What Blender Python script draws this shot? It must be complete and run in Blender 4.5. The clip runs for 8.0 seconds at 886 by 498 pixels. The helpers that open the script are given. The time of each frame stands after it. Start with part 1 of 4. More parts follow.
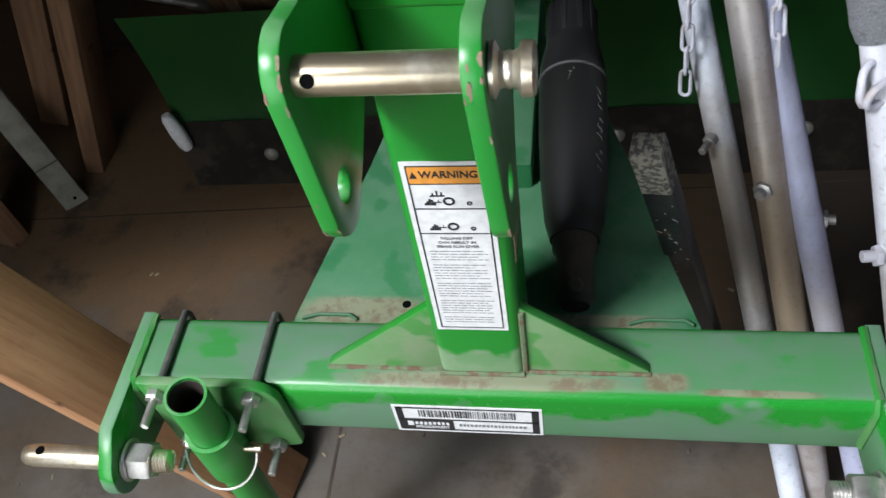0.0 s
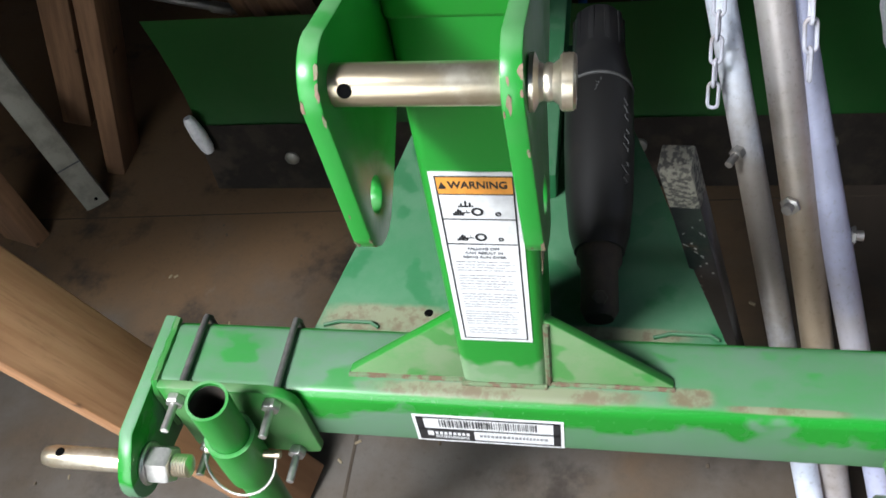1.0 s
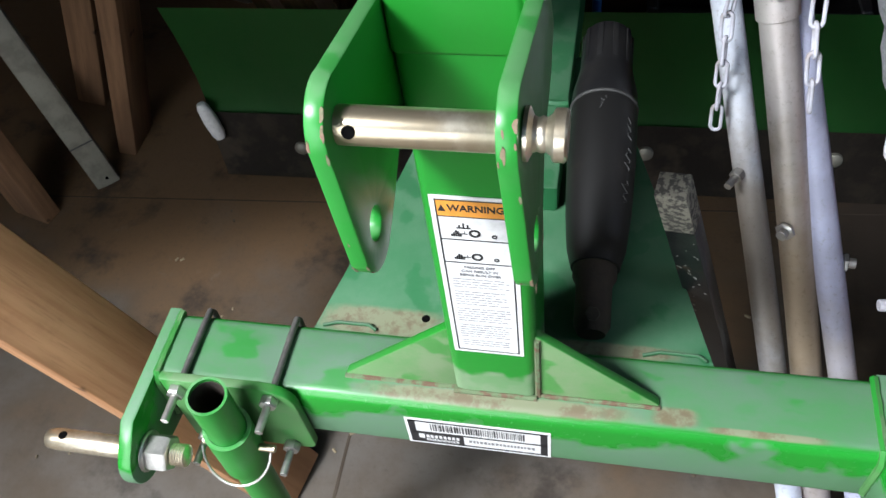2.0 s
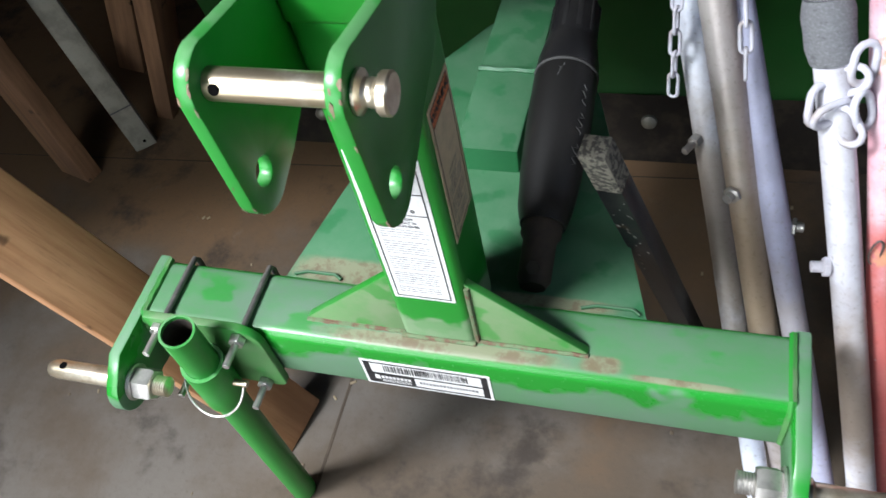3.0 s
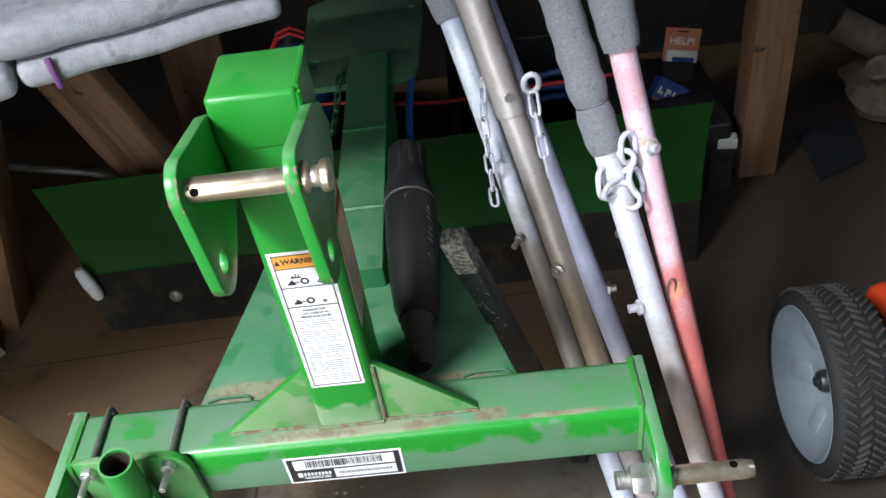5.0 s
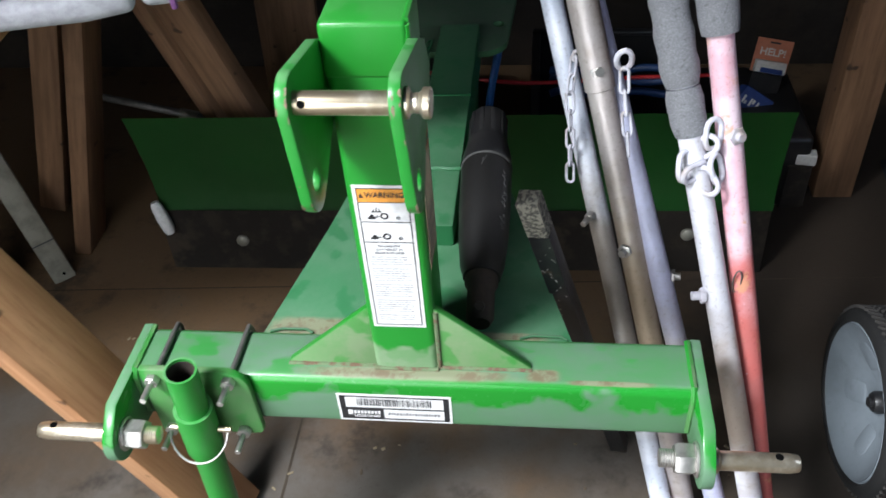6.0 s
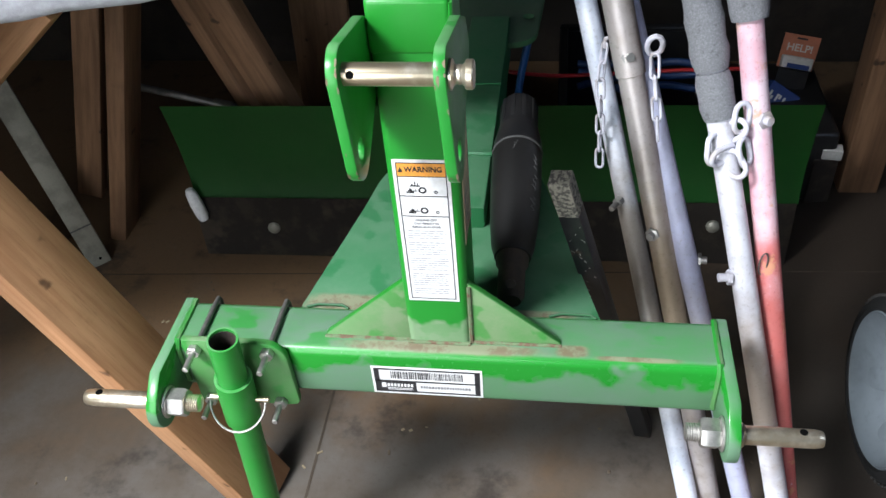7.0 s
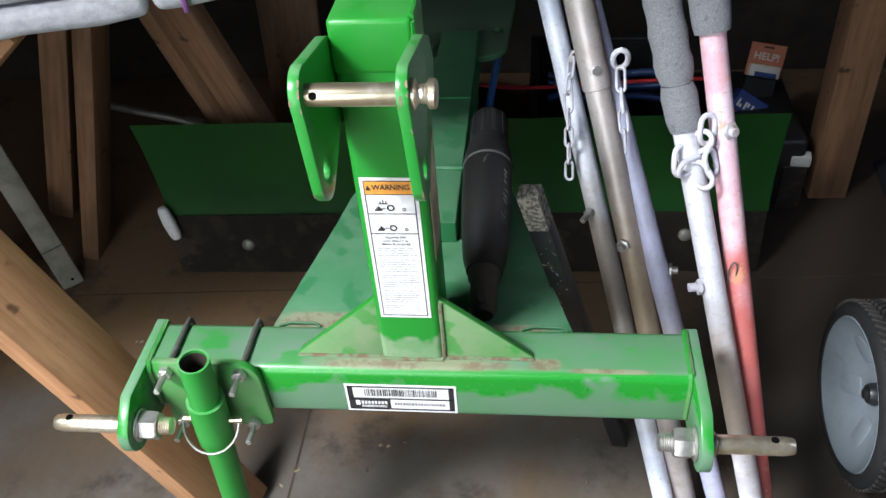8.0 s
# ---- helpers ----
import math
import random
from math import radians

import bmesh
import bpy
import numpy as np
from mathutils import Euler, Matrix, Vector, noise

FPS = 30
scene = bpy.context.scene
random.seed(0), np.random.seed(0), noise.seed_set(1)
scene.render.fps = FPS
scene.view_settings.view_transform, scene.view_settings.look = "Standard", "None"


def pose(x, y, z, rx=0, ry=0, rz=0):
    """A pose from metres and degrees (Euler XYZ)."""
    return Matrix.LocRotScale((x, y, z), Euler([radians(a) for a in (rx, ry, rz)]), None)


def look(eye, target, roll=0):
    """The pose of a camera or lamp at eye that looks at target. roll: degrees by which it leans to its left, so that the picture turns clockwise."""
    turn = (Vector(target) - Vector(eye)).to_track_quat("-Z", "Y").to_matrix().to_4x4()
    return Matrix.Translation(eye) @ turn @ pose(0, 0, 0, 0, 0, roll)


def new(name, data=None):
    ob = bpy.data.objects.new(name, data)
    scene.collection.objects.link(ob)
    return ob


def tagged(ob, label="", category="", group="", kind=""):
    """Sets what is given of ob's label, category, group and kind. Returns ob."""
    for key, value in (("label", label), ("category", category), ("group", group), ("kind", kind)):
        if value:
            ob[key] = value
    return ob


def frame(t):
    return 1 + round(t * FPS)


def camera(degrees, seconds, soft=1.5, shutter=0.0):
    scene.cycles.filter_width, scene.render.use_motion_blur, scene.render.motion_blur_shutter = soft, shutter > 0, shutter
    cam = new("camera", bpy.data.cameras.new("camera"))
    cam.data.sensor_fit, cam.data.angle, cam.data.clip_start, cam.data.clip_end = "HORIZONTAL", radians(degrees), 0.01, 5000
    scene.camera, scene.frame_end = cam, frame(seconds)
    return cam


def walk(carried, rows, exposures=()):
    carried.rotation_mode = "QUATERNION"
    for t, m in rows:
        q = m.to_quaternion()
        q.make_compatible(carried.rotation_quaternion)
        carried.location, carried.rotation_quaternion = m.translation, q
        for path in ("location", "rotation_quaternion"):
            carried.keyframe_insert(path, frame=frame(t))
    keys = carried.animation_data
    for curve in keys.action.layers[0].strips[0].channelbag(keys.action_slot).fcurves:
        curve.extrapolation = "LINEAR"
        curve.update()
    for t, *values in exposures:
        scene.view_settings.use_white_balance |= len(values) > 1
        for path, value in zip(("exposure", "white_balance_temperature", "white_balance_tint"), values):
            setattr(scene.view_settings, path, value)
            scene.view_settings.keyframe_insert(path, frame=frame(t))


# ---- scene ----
cam = camera(55.2, 8.0, 1.5, 0.4)
PATH = [
    (0, (0.108, -0.363, 1.148), (-0.219, 0.869, -0.393), -11.3),
    (0.5, (0.101, -0.363, 1.146), (-0.265, 0.858, -0.395), -12.2),
    (1, (0.098, -0.359, 1.148), (-0.261, 0.88, -0.381), -11.2),
    (1.2, (0.098, -0.35, 1.148), (-0.24, 0.917, -0.363), -9.3),
    (2.5, (0.136, -0.354, 1.199), (-0.284, 0.797, -0.382), -10.4),
    (3, (0.237, -0.377, 1.204), (-0.294, 0.74, -0.368), -14.4),
    (3.5, (0.254, -0.423, 1.223), (-0.234, 0.763, -0.311), -15.3),
    (4, (0.208, -0.491, 1.238), (-0.07, 0.832, -0.235), -11.7),
    (4.5, (0.212, -0.552, 1.272), (0.084, 0.893, -0.105), -10.2),
    (4.7, (0.205, -0.567, 1.272), (0.114, 0.914, -0.069), -9.9),
    (5.8, (0.179, -0.609, 1.257), (-0.026, 0.89, -0.052), -4.6),
    (6, (0.17, -0.628, 1.251), (-0.052, 0.863, -0.063), -4.5),
    (6.5, (0.155, -0.668, 1.258), (-0.101, 0.819, -0.055), -4.1),
    (7, (0.158, -0.673, 1.249), (-0.11, 0.818, -0.056), -4.9),
    (7.5, (0.17, -0.675, 1.253), (-0.076, 0.824, -0.048), -5.1),
    (8, (0.169, -0.668, 1.254), (-0.053, 0.844, -0.036), -4.9),
]
EXPOSURES = [(0.0, -0.33), (0.5, -0.12), (1.0, 0.08), (2.5, 0.12), (3.0, 0.12), (3.5, 0.14), (4.5, 0.10), (6.0, 0.12), (8.0, 0.13)]
walk(cam, [(t, look(eye, target, roll)) for t, eye, target, roll in PATH], EXPOSURES)

# ---- light: a shed open to the daylight behind the camera ----
world = bpy.data.worlds.new("sky")
scene.world = world
world.use_nodes = True
wn = world.node_tree.nodes
sky = wn.new("ShaderNodeTexSky")
sky.sky_type = "NISHITA"
sky.sun_disc = False
sky.sun_elevation = radians(48)
sky.sun_rotation = radians(20)
wn["Background"].inputs["Strength"].default_value = 0.04
world.node_tree.links.new(sky.outputs["Color"], wn["Background"].inputs["Color"])


def area(name, eye, target, w, h, watts, color, spread=180):
    lamp = bpy.data.lights.new(name, "AREA")
    lamp.shape, lamp.size, lamp.size_y, lamp.energy, lamp.color = "RECTANGLE", w, h, watts, color
    lamp.spread = radians(spread)
    ob = new(name, lamp)
    ob.matrix_world = look(eye, target)
    return ob


sun = bpy.data.lights.new("sun", "SUN")
sun.energy, sun.angle, sun.color = 2.0, radians(0.53), (1.0, 0.95, 0.88)
new("sun", sun).matrix_world = look((1.0, 6.0, 7.0), (0, 0, 0))
area("door_daylight", (-0.50, -1.3, 0.9), (0.15, 0.0, 0.20), 1.1, 1.3, 12, (0.90, 0.945, 1.0), 120)
area("high_sky_daylight", (-1.75, -1.45, 3.45), (0.0, 0.1, 0.5), 0.8, 0.8, 345, (0.90, 0.94, 1.0))
# Added bluish fill from the right; no window is known there.
area("side_fill", (1.86, -0.3, 1.6), (0.2, 0.1, 0.5), 0.8, 0.7, 5, (0.60, 0.74, 1.0))


# ---- materials ----
def links(m):
    return m.node_tree.nodes, m.node_tree.links.new


def noise_tex(m, scale, detail=5, rough=0.55, space="Object", stretch=None):
    n, link = links(m)
    co = n.new("ShaderNodeTexCoord")
    tex = n.new("ShaderNodeTexNoise")
    tex.inputs["Scale"].default_value = scale
    tex.inputs["Detail"].default_value = detail
    tex.inputs["Roughness"].default_value = rough
    if stretch:
        mp = n.new("ShaderNodeMapping")
        mp.inputs["Scale"].default_value = stretch
        link(co.outputs[space], mp.inputs["Vector"])
        link(mp.outputs["Vector"], tex.inputs["Vector"])
    else:
        link(co.outputs[space], tex.inputs["Vector"])
    return tex.outputs["Fac"]


def step(m, fac, lo, hi):
    n, link = links(m)
    r = n.new("ShaderNodeMapRange")
    r.inputs["From Min"].default_value, r.inputs["From Max"].default_value = lo, hi
    r.interpolation_type = "SMOOTHSTEP"
    link(fac, r.inputs["Value"])
    return r.outputs["Result"]


def mix(m, fac, a, b):
    n, link = links(m)
    x = n.new("ShaderNodeMix")
    x.data_type = "RGBA"
    for sock, v in ((x.inputs["Factor"], fac), (x.inputs["A"], a), (x.inputs["B"], b)):
        if isinstance(v, (int, float)):
            sock.default_value = v
        elif isinstance(v, tuple):
            sock.default_value = (*v, 1)
        else:
            link(v, sock)
    return x.outputs["Result"]


def calc(m, op, a, b):
    n, link = links(m)
    x = n.new("ShaderNodeMath")
    x.operation = op
    x.use_clamp = True
    for sock, v in zip(x.inputs, (a, b)):
        if isinstance(v, (int, float)):
            sock.default_value = v
        else:
            link(v, sock)
    return x.outputs["Value"]


def base(name, rough=0.5, metal=0.0):
    m = bpy.data.materials.new(name)
    m.use_nodes = True
    b = m.node_tree.nodes["Principled BSDF"]
    b.inputs["Roughness"].default_value = rough
    b.inputs["Metallic"].default_value = metal
    return m, b


def bump(m, b, fac, strength=0.2, distance=0.002):
    n, link = links(m)
    x = n.new("ShaderNodeBump")
    x.inputs["Strength"].default_value = strength
    x.inputs["Distance"].default_value = distance
    link(fac, x.inputs["Height"])
    link(x.outputs["Normal"], b.inputs["Normal"])


def upward(m):
    """How far a face looks up."""
    n, link = links(m)
    g = n.new("ShaderNodeNewGeometry")
    s = n.new("ShaderNodeSeparateXYZ")
    link(g.outputs["Normal"], s.inputs["Vector"])
    return s.outputs["Z"]


def paint(name, clean, dust, amount, rough=0.32, side=0.2, long=1.0, stains=(), level=None, wipe=0.55):
    """Gloss paint with a film of dust, thicker on faces that look up, wiped off in blots."""
    m, b = base(name, rough)
    n, link = links(m)
    broad = step(m, noise_tex(m, 9, 4, 0.6, stretch=(long, 1.0, 1.0)), 0.34, 0.62)
    smear = step(m, noise_tex(m, 38, 5, 0.7, stretch=(long, 1.0, 1.0)), 0.36, 0.60)
    wiped = calc(m, "MULTIPLY", step(m, noise_tex(m, 26, 3, 0.5, stretch=(long, 1.0, 1.0)), wipe, wipe + 0.07), 0.58)
    blots = calc(m, "MULTIPLY", calc(m, "ADD", calc(m, "MULTIPLY", broad, 0.35), 0.65), calc(m, "ADD", calc(m, "MULTIPLY", smear, 0.25), 0.75))
    blots = calc(m, "MULTIPLY", blots, calc(m, "SUBTRACT", 1.0, wiped))
    fine = noise_tex(m, 160, 6, 0.7)
    up = upward(m)
    worn_edge = calc(m, "MULTIPLY", step(m, up, 0.12, 0.4), calc(m, "SUBTRACT", 1.0, step(m, up, 0.82, 0.98)))
    lie = calc(m, "ADD", calc(m, "MULTIPLY", step(m, up, 0.7, 0.97), 1.0 - side), side)
    film = calc(m, "MULTIPLY", calc(m, "MULTIPLY", blots, amount), calc(m, "MULTIPLY", lie, calc(m, "SUBTRACT", 1.0, calc(m, "MULTIPLY", worn_edge, 0.85))))
    if level:
        # on upright faces the dust ends in a ragged line at this height
        cz = n.new("ShaderNodeTexCoord")
        sz = n.new("ShaderNodeSeparateXYZ")
        link(cz.outputs["Object"], sz.inputs["Vector"])
        rag = n.new("ShaderNodeMath")
        rag.operation = "MULTIPLY_ADD"
        link(noise_tex(m, 22, 3, 0.55), rag.inputs[0])
        rag.inputs[1].default_value = 0.11
        link(sz.outputs["Z"], rag.inputs[2])
        below = calc(m, "SUBTRACT", 1.0, step(m, rag.outputs["Value"], level + 0.047, level + 0.063))
        flat = step(m, up, 0.6, 0.9)
        film = calc(m, "ADD", calc(m, "MULTIPLY", film, flat), calc(m, "MULTIPLY", calc(m, "SUBTRACT", 1.0, flat), calc(m, "MULTIPLY", below, calc(m, "ADD", calc(m, "MULTIPLY", blots, 0.45), 0.45))))
    film = calc(m, "ADD", film, calc(m, "MULTIPLY", step(m, fine, 0.55, 0.8), 0.12 * amount))
    shade = mix(m, step(m, noise_tex(m, 5, 2), 0.3, 0.7), tuple(c * 0.85 for c in clean), clean)
    col = mix(m, film, shade, dust)
    # dirt and rust gathered in lines on the upper face: middle x and y, half length, half width
    for cx, cy, hx, hy in stains:
        co = n.new("ShaderNodeTexCoord")
        sep = n.new("ShaderNodeSeparateXYZ")
        link(co.outputs["Object"], sep.inputs["Vector"])
        wob = calc(m, "MULTIPLY", noise_tex(m, 55, 5, 0.7), 1.0)
        def near(sock, c, h):
            d = n.new("ShaderNodeMath")
            d.operation = "SUBTRACT"
            link(sock, d.inputs[0])
            d.inputs[1].default_value = c
            a = n.new("ShaderNodeMath")
            a.operation = "ABSOLUTE"
            link(d.outputs["Value"], a.inputs[0])
            return calc(m, "SUBTRACT", 1.0, step(m, a.outputs["Value"], h * 0.25, h))
        mask = calc(m, "MULTIPLY", calc(m, "MULTIPLY", near(sep.outputs["X"], cx, hx), near(sep.outputs["Y"], cy, hy)), calc(m, "MULTIPLY", step(m, up, 0.4, 0.8), 1.0))
        mask = step(m, calc(m, "MULTIPLY", mask, calc(m, "ADD", wob, 0.25)), 0.16, 0.62)
        tan = mix(m, step(m, noise_tex(m, 42, 4, 0.7), 0.46, 0.62), (0.21, 0.20, 0.125), (0.16, 0.095, 0.060))
        col = mix(m, calc(m, "MULTIPLY", mask, 0.8), col, tan)
    link(col, b.inputs["Base Color"])
    rr = n.new("ShaderNodeMapRange")
    rr.inputs["To Min"].default_value, rr.inputs["To Max"].default_value = rough, 0.75
    link(film, rr.inputs["Value"])
    link(rr.outputs["Result"], b.inputs["Roughness"])
    bump(m, b, fine, 0.06, 0.001)
    return m


def speckled(name, a, c, scale=30, lo=0.4, hi=0.65, rough=0.6, metal=0.0, relief=0.15, stretch=None, third=None):
    m, b = base(name, rough, metal)
    n, link = links(m)
    f1 = noise_tex(m, scale, 6, 0.6, stretch=stretch)
    col = mix(m, step(m, f1, lo, hi), a, c)
    f2 = noise_tex(m, scale * 7, 5, 0.65, stretch=stretch)
    col = mix(m, calc(m, "MULTIPLY", step(m, f2, 0.5, 0.75), 0.35), col, tuple(v * 0.55 for v in a))
    if third:
        col = mix(m, step(m, noise_tex(m, scale * 0.35, 4, 0.7), 0.56, 0.68), col, third)
    link(col, b.inputs["Base Color"])
    bump(m, b, f2, relief, 0.0015)
    return m


def weathered(name, pale, dull, worn, low, high, metal, fleck=None):
    """A pipe pale above and toned to another colour over the stretch from low to high, ragged at both ends."""
    m, b = base(name, 0.45, metal)
    n, link = links(m)
    co = n.new("ShaderNodeTexCoord")
    sep = n.new("ShaderNodeSeparateXYZ")
    link(co.outputs["Object"], sep.inputs["Vector"])
    rag = n.new("ShaderNodeMath")
    rag.operation = "MULTIPLY_ADD"
    link(noise_tex(m, 11, 5, 0.65), rag.inputs[0])
    rag.inputs[1].default_value = 0.30
    link(sep.outputs["Z"], rag.inputs[2])
    z = rag.outputs["Value"]
    band = calc(m, "MULTIPLY", step(m, z, low + 0.08, low + 0.20), calc(m, "SUBTRACT", 1.0, step(m, z, high + 0.08, high + 0.24)))
    col = mix(m, step(m, noise_tex(m, 16, 5, 0.6), 0.40, 0.64), pale, dull)
    col = mix(m, calc(m, "MULTIPLY", band, 0.85), col, worn)
    if fleck:
        col = mix(m, calc(m, "MULTIPLY", step(m, noise_tex(m, 24, 5, 0.7), 0.60, 0.68), 0.8), col, fleck)
        col = mix(m, step(m, noise_tex(m, 90, 4, 0.7), 0.68, 0.74), col, (0.74, 0.72, 0.72))
    fine = noise_tex(m, 170, 5, 0.7)
    col = mix(m, calc(m, "MULTIPLY", step(m, fine, 0.54, 0.72), 0.45), col, tuple(v * 0.55 for v in worn))
    link(col, b.inputs["Base Color"])
    rr = n.new("ShaderNodeMapRange")
    rr.inputs["To Min"].default_value, rr.inputs["To Max"].default_value = 0.34, 0.62
    link(noise_tex(m, 34, 4, 0.6), rr.inputs["Value"])
    link(rr.outputs["Result"], b.inputs["Roughness"])
    bump(m, b, fine, 0.22, 0.0012)
    return m


def wood(name, light, dark, axis):
    """Sawn softwood, its grain along the piece."""
    m, b = base(name, 0.7)
    n, link = links(m)
    st = tuple(0.06 if i == axis else 1.0 for i in range(3))
    grain = noise_tex(m, 90, 4, 0.6, stretch=st)
    broad = noise_tex(m, 12, 3, 0.5, stretch=tuple(0.25 if i == axis else 1.0 for i in range(3)))
    col = mix(m, step(m, grain, 0.35, 0.7), light, dark)
    col = mix(m, calc(m, "MULTIPLY", step(m, broad, 0.42, 0.66), 0.65), col, tuple(v * 0.55 for v in dark))
    fibre = noise_tex(m, 420, 3, 0.6, stretch=st)
    col = mix(m, calc(m, "MULTIPLY", step(m, fibre, 0.52, 0.72), 0.35), col, tuple(v * 0.6 for v in dark))
    grime = step(m, noise_tex(m, 7, 5, 0.7), 0.55, 0.72)
    col = mix(m, calc(m, "MULTIPLY", grime, 0.32), col, tuple(v * 0.38 for v in dark))
    spots = step(m, noise_tex(m, 28, 2, 0.4), 0.70, 0.78)
    col = mix(m, spots, col, tuple(v * 0.3 for v in dark))
    link(col, b.inputs["Base Color"])
    bump(m, b, grain, 0.25, 0.0015)
    return m


def plain(name, color, rough=0.5, metal=0.0):
    m, b = base(name, rough, metal)
    n, link = links(m)
    f = noise_tex(m, 120, 4)
    link(mix(m, step(m, f, 0.35, 0.75), color, tuple(v * 0.82 for v in color)), b.inputs["Base Color"])
    return m


def floor_material():
    """Worn concrete: grey where swept, brown where dirt lies, dark old stains, grit, shade painted in by the mower."""
    m, b = base("dirty_concrete", 0.85)
    n, link = links(m)
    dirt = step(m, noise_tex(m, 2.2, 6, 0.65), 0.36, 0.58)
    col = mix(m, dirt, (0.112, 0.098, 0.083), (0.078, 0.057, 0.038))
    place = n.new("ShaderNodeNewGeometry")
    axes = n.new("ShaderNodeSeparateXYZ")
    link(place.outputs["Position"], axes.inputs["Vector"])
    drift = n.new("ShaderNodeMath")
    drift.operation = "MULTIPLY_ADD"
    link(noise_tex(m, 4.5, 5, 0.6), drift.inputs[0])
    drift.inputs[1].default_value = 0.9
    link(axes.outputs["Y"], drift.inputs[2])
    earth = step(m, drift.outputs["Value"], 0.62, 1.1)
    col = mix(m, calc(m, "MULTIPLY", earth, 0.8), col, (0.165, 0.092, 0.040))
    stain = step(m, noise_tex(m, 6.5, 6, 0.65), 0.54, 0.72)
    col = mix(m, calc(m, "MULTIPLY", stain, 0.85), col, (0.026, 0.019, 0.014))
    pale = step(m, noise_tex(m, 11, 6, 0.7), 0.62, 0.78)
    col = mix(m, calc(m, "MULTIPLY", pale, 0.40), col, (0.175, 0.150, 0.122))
    # dark patch round the mower: shade put into the floor colour, with dirt
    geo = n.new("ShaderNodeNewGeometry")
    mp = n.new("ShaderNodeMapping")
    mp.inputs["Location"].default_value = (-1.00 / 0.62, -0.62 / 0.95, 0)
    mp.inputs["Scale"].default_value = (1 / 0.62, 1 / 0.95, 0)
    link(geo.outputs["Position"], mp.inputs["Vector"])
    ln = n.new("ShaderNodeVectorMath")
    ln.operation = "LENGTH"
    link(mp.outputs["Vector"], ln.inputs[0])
    shade_dirt_edge = n.new("ShaderNodeMath")
    shade_dirt_edge.operation = "MULTIPLY_ADD"
    link(noise_tex(m, 5, 6, 0.65), shade_dirt_edge.inputs[0])
    shade_dirt_edge.inputs[1].default_value = 0.7
    link(ln.outputs["Value"], shade_dirt_edge.inputs[2])
    shade_dirt = calc(m, "SUBTRACT", 1.0, step(m, shade_dirt_edge.outputs["Value"], 1.05, 1.45))
    col = mix(m, calc(m, "MULTIPLY", shade_dirt, 0.88), col, (0.020, 0.015, 0.011))
    grit = noise_tex(m, 130, 6, 0.75)
    col = mix(m, calc(m, "MULTIPLY", step(m, grit, 0.5, 0.8), 0.5), col, (0.05, 0.04, 0.032))
    link(col, b.inputs["Base Color"])
    bump(m, b, grit, 0.3, 0.002)
    return m


GREEN = paint("green_paint", (0.012, 0.240, 0.026), (0.13, 0.29, 0.13), 0.68, 0.32, 0.18)
GREEN_CAP = paint("cap_paint", (0.014, 0.255, 0.024), (0.10, 0.30, 0.10), 0.30, 0.34, 0.15)
GREEN_CLAMP = paint("dusty_clamp_paint", (0.012, 0.215, 0.022), (0.150, 0.215, 0.118), 0.85, 0.4, 0.65)
GREEN_DUSTY = paint("dusty_bar_paint", (0.012, 0.235, 0.022), (0.112, 0.186, 0.128), 1.0, 0.26, 0.75, 0.55, ((0.0, -0.337, 0.19, 0.012), (0.16, -0.333, 0.03, 0.014), (0.235, -0.341, 0.075, 0.005)), 0.462, 0.595)
GREEN_GUSSET = paint("dusty_gusset_paint", (0.012, 0.235, 0.022), (0.195, 0.258, 0.145), 0.95, 0.3, 0.90)
GREEN_MAST = paint("mast_paint", (0.014, 0.245, 0.026), (0.195, 0.285, 0.165), 0.75, 0.34, 0.40, 1.0, (), 0.528)
GREEN_OLD = paint("dusty_green_paint", (0.012, 0.145, 0.045), (0.080, 0.195, 0.105), 0.9, 0.4, 0.2, 1.0, ((-0.127, -0.254, 0.10, 0.026), (0.10, -0.262, 0.10, 0.012)))
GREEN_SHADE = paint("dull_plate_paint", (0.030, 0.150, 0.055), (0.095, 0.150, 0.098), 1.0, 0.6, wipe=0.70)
GREEN_BLADE = paint("dull_green_paint", (0.012, 0.115, 0.016), (0.09, 0.14, 0.06), 0.5, 0.55)
WELD = speckled("weld_rust", (0.12, 0.17, 0.085), (0.13, 0.075, 0.045), 90, 0.44, 0.60, 0.75, 0, 0.9)
CHIP = speckled("bare_chip", (0.24, 0.14, 0.10), (0.16, 0.17, 0.09), 90, 0.4, 0.6, 0.7, 0, 0.5)
ZINC = speckled("yellow_zinc", (0.84, 0.77, 0.63), (0.56, 0.47, 0.33), 22, 0.40, 0.58, 0.30, 0.88, 0.10, third=(0.46, 0.37, 0.24))
STEEL = speckled("bright_steel", (0.60, 0.58, 0.55), (0.40, 0.39, 0.37), 60, 0.35, 0.7, 0.42, 0.9, 0.08)
DARK_STEEL = speckled("dark_steel", (0.17, 0.165, 0.155), (0.25, 0.24, 0.22), 60, 0.4, 0.7, 0.5, 0.7, 0.1)
GALV_CHALK = speckled("chalky_pipe", (0.64, 0.64, 0.72), (0.50, 0.48, 0.52), 20, 0.4, 0.65, 0.55, 0.0, 0.25, third=(0.36, 0.28, 0.22))
# Brown bands on galvanised and steel pipes: dirt, plus shade and reflection painted in.
PIPE_PALE = weathered("weathered_galvanised_pipe", (0.70, 0.73, 0.80), (0.50, 0.54, 0.62), (0.30, 0.245, 0.18), 0.26, 0.50, 0.15)
PIPE_VIOLET = weathered("dull_lilac_pipe", (0.50, 0.52, 0.68), (0.42, 0.43, 0.56), (0.40, 0.37, 0.36), 0.26, 0.38, 0.15)
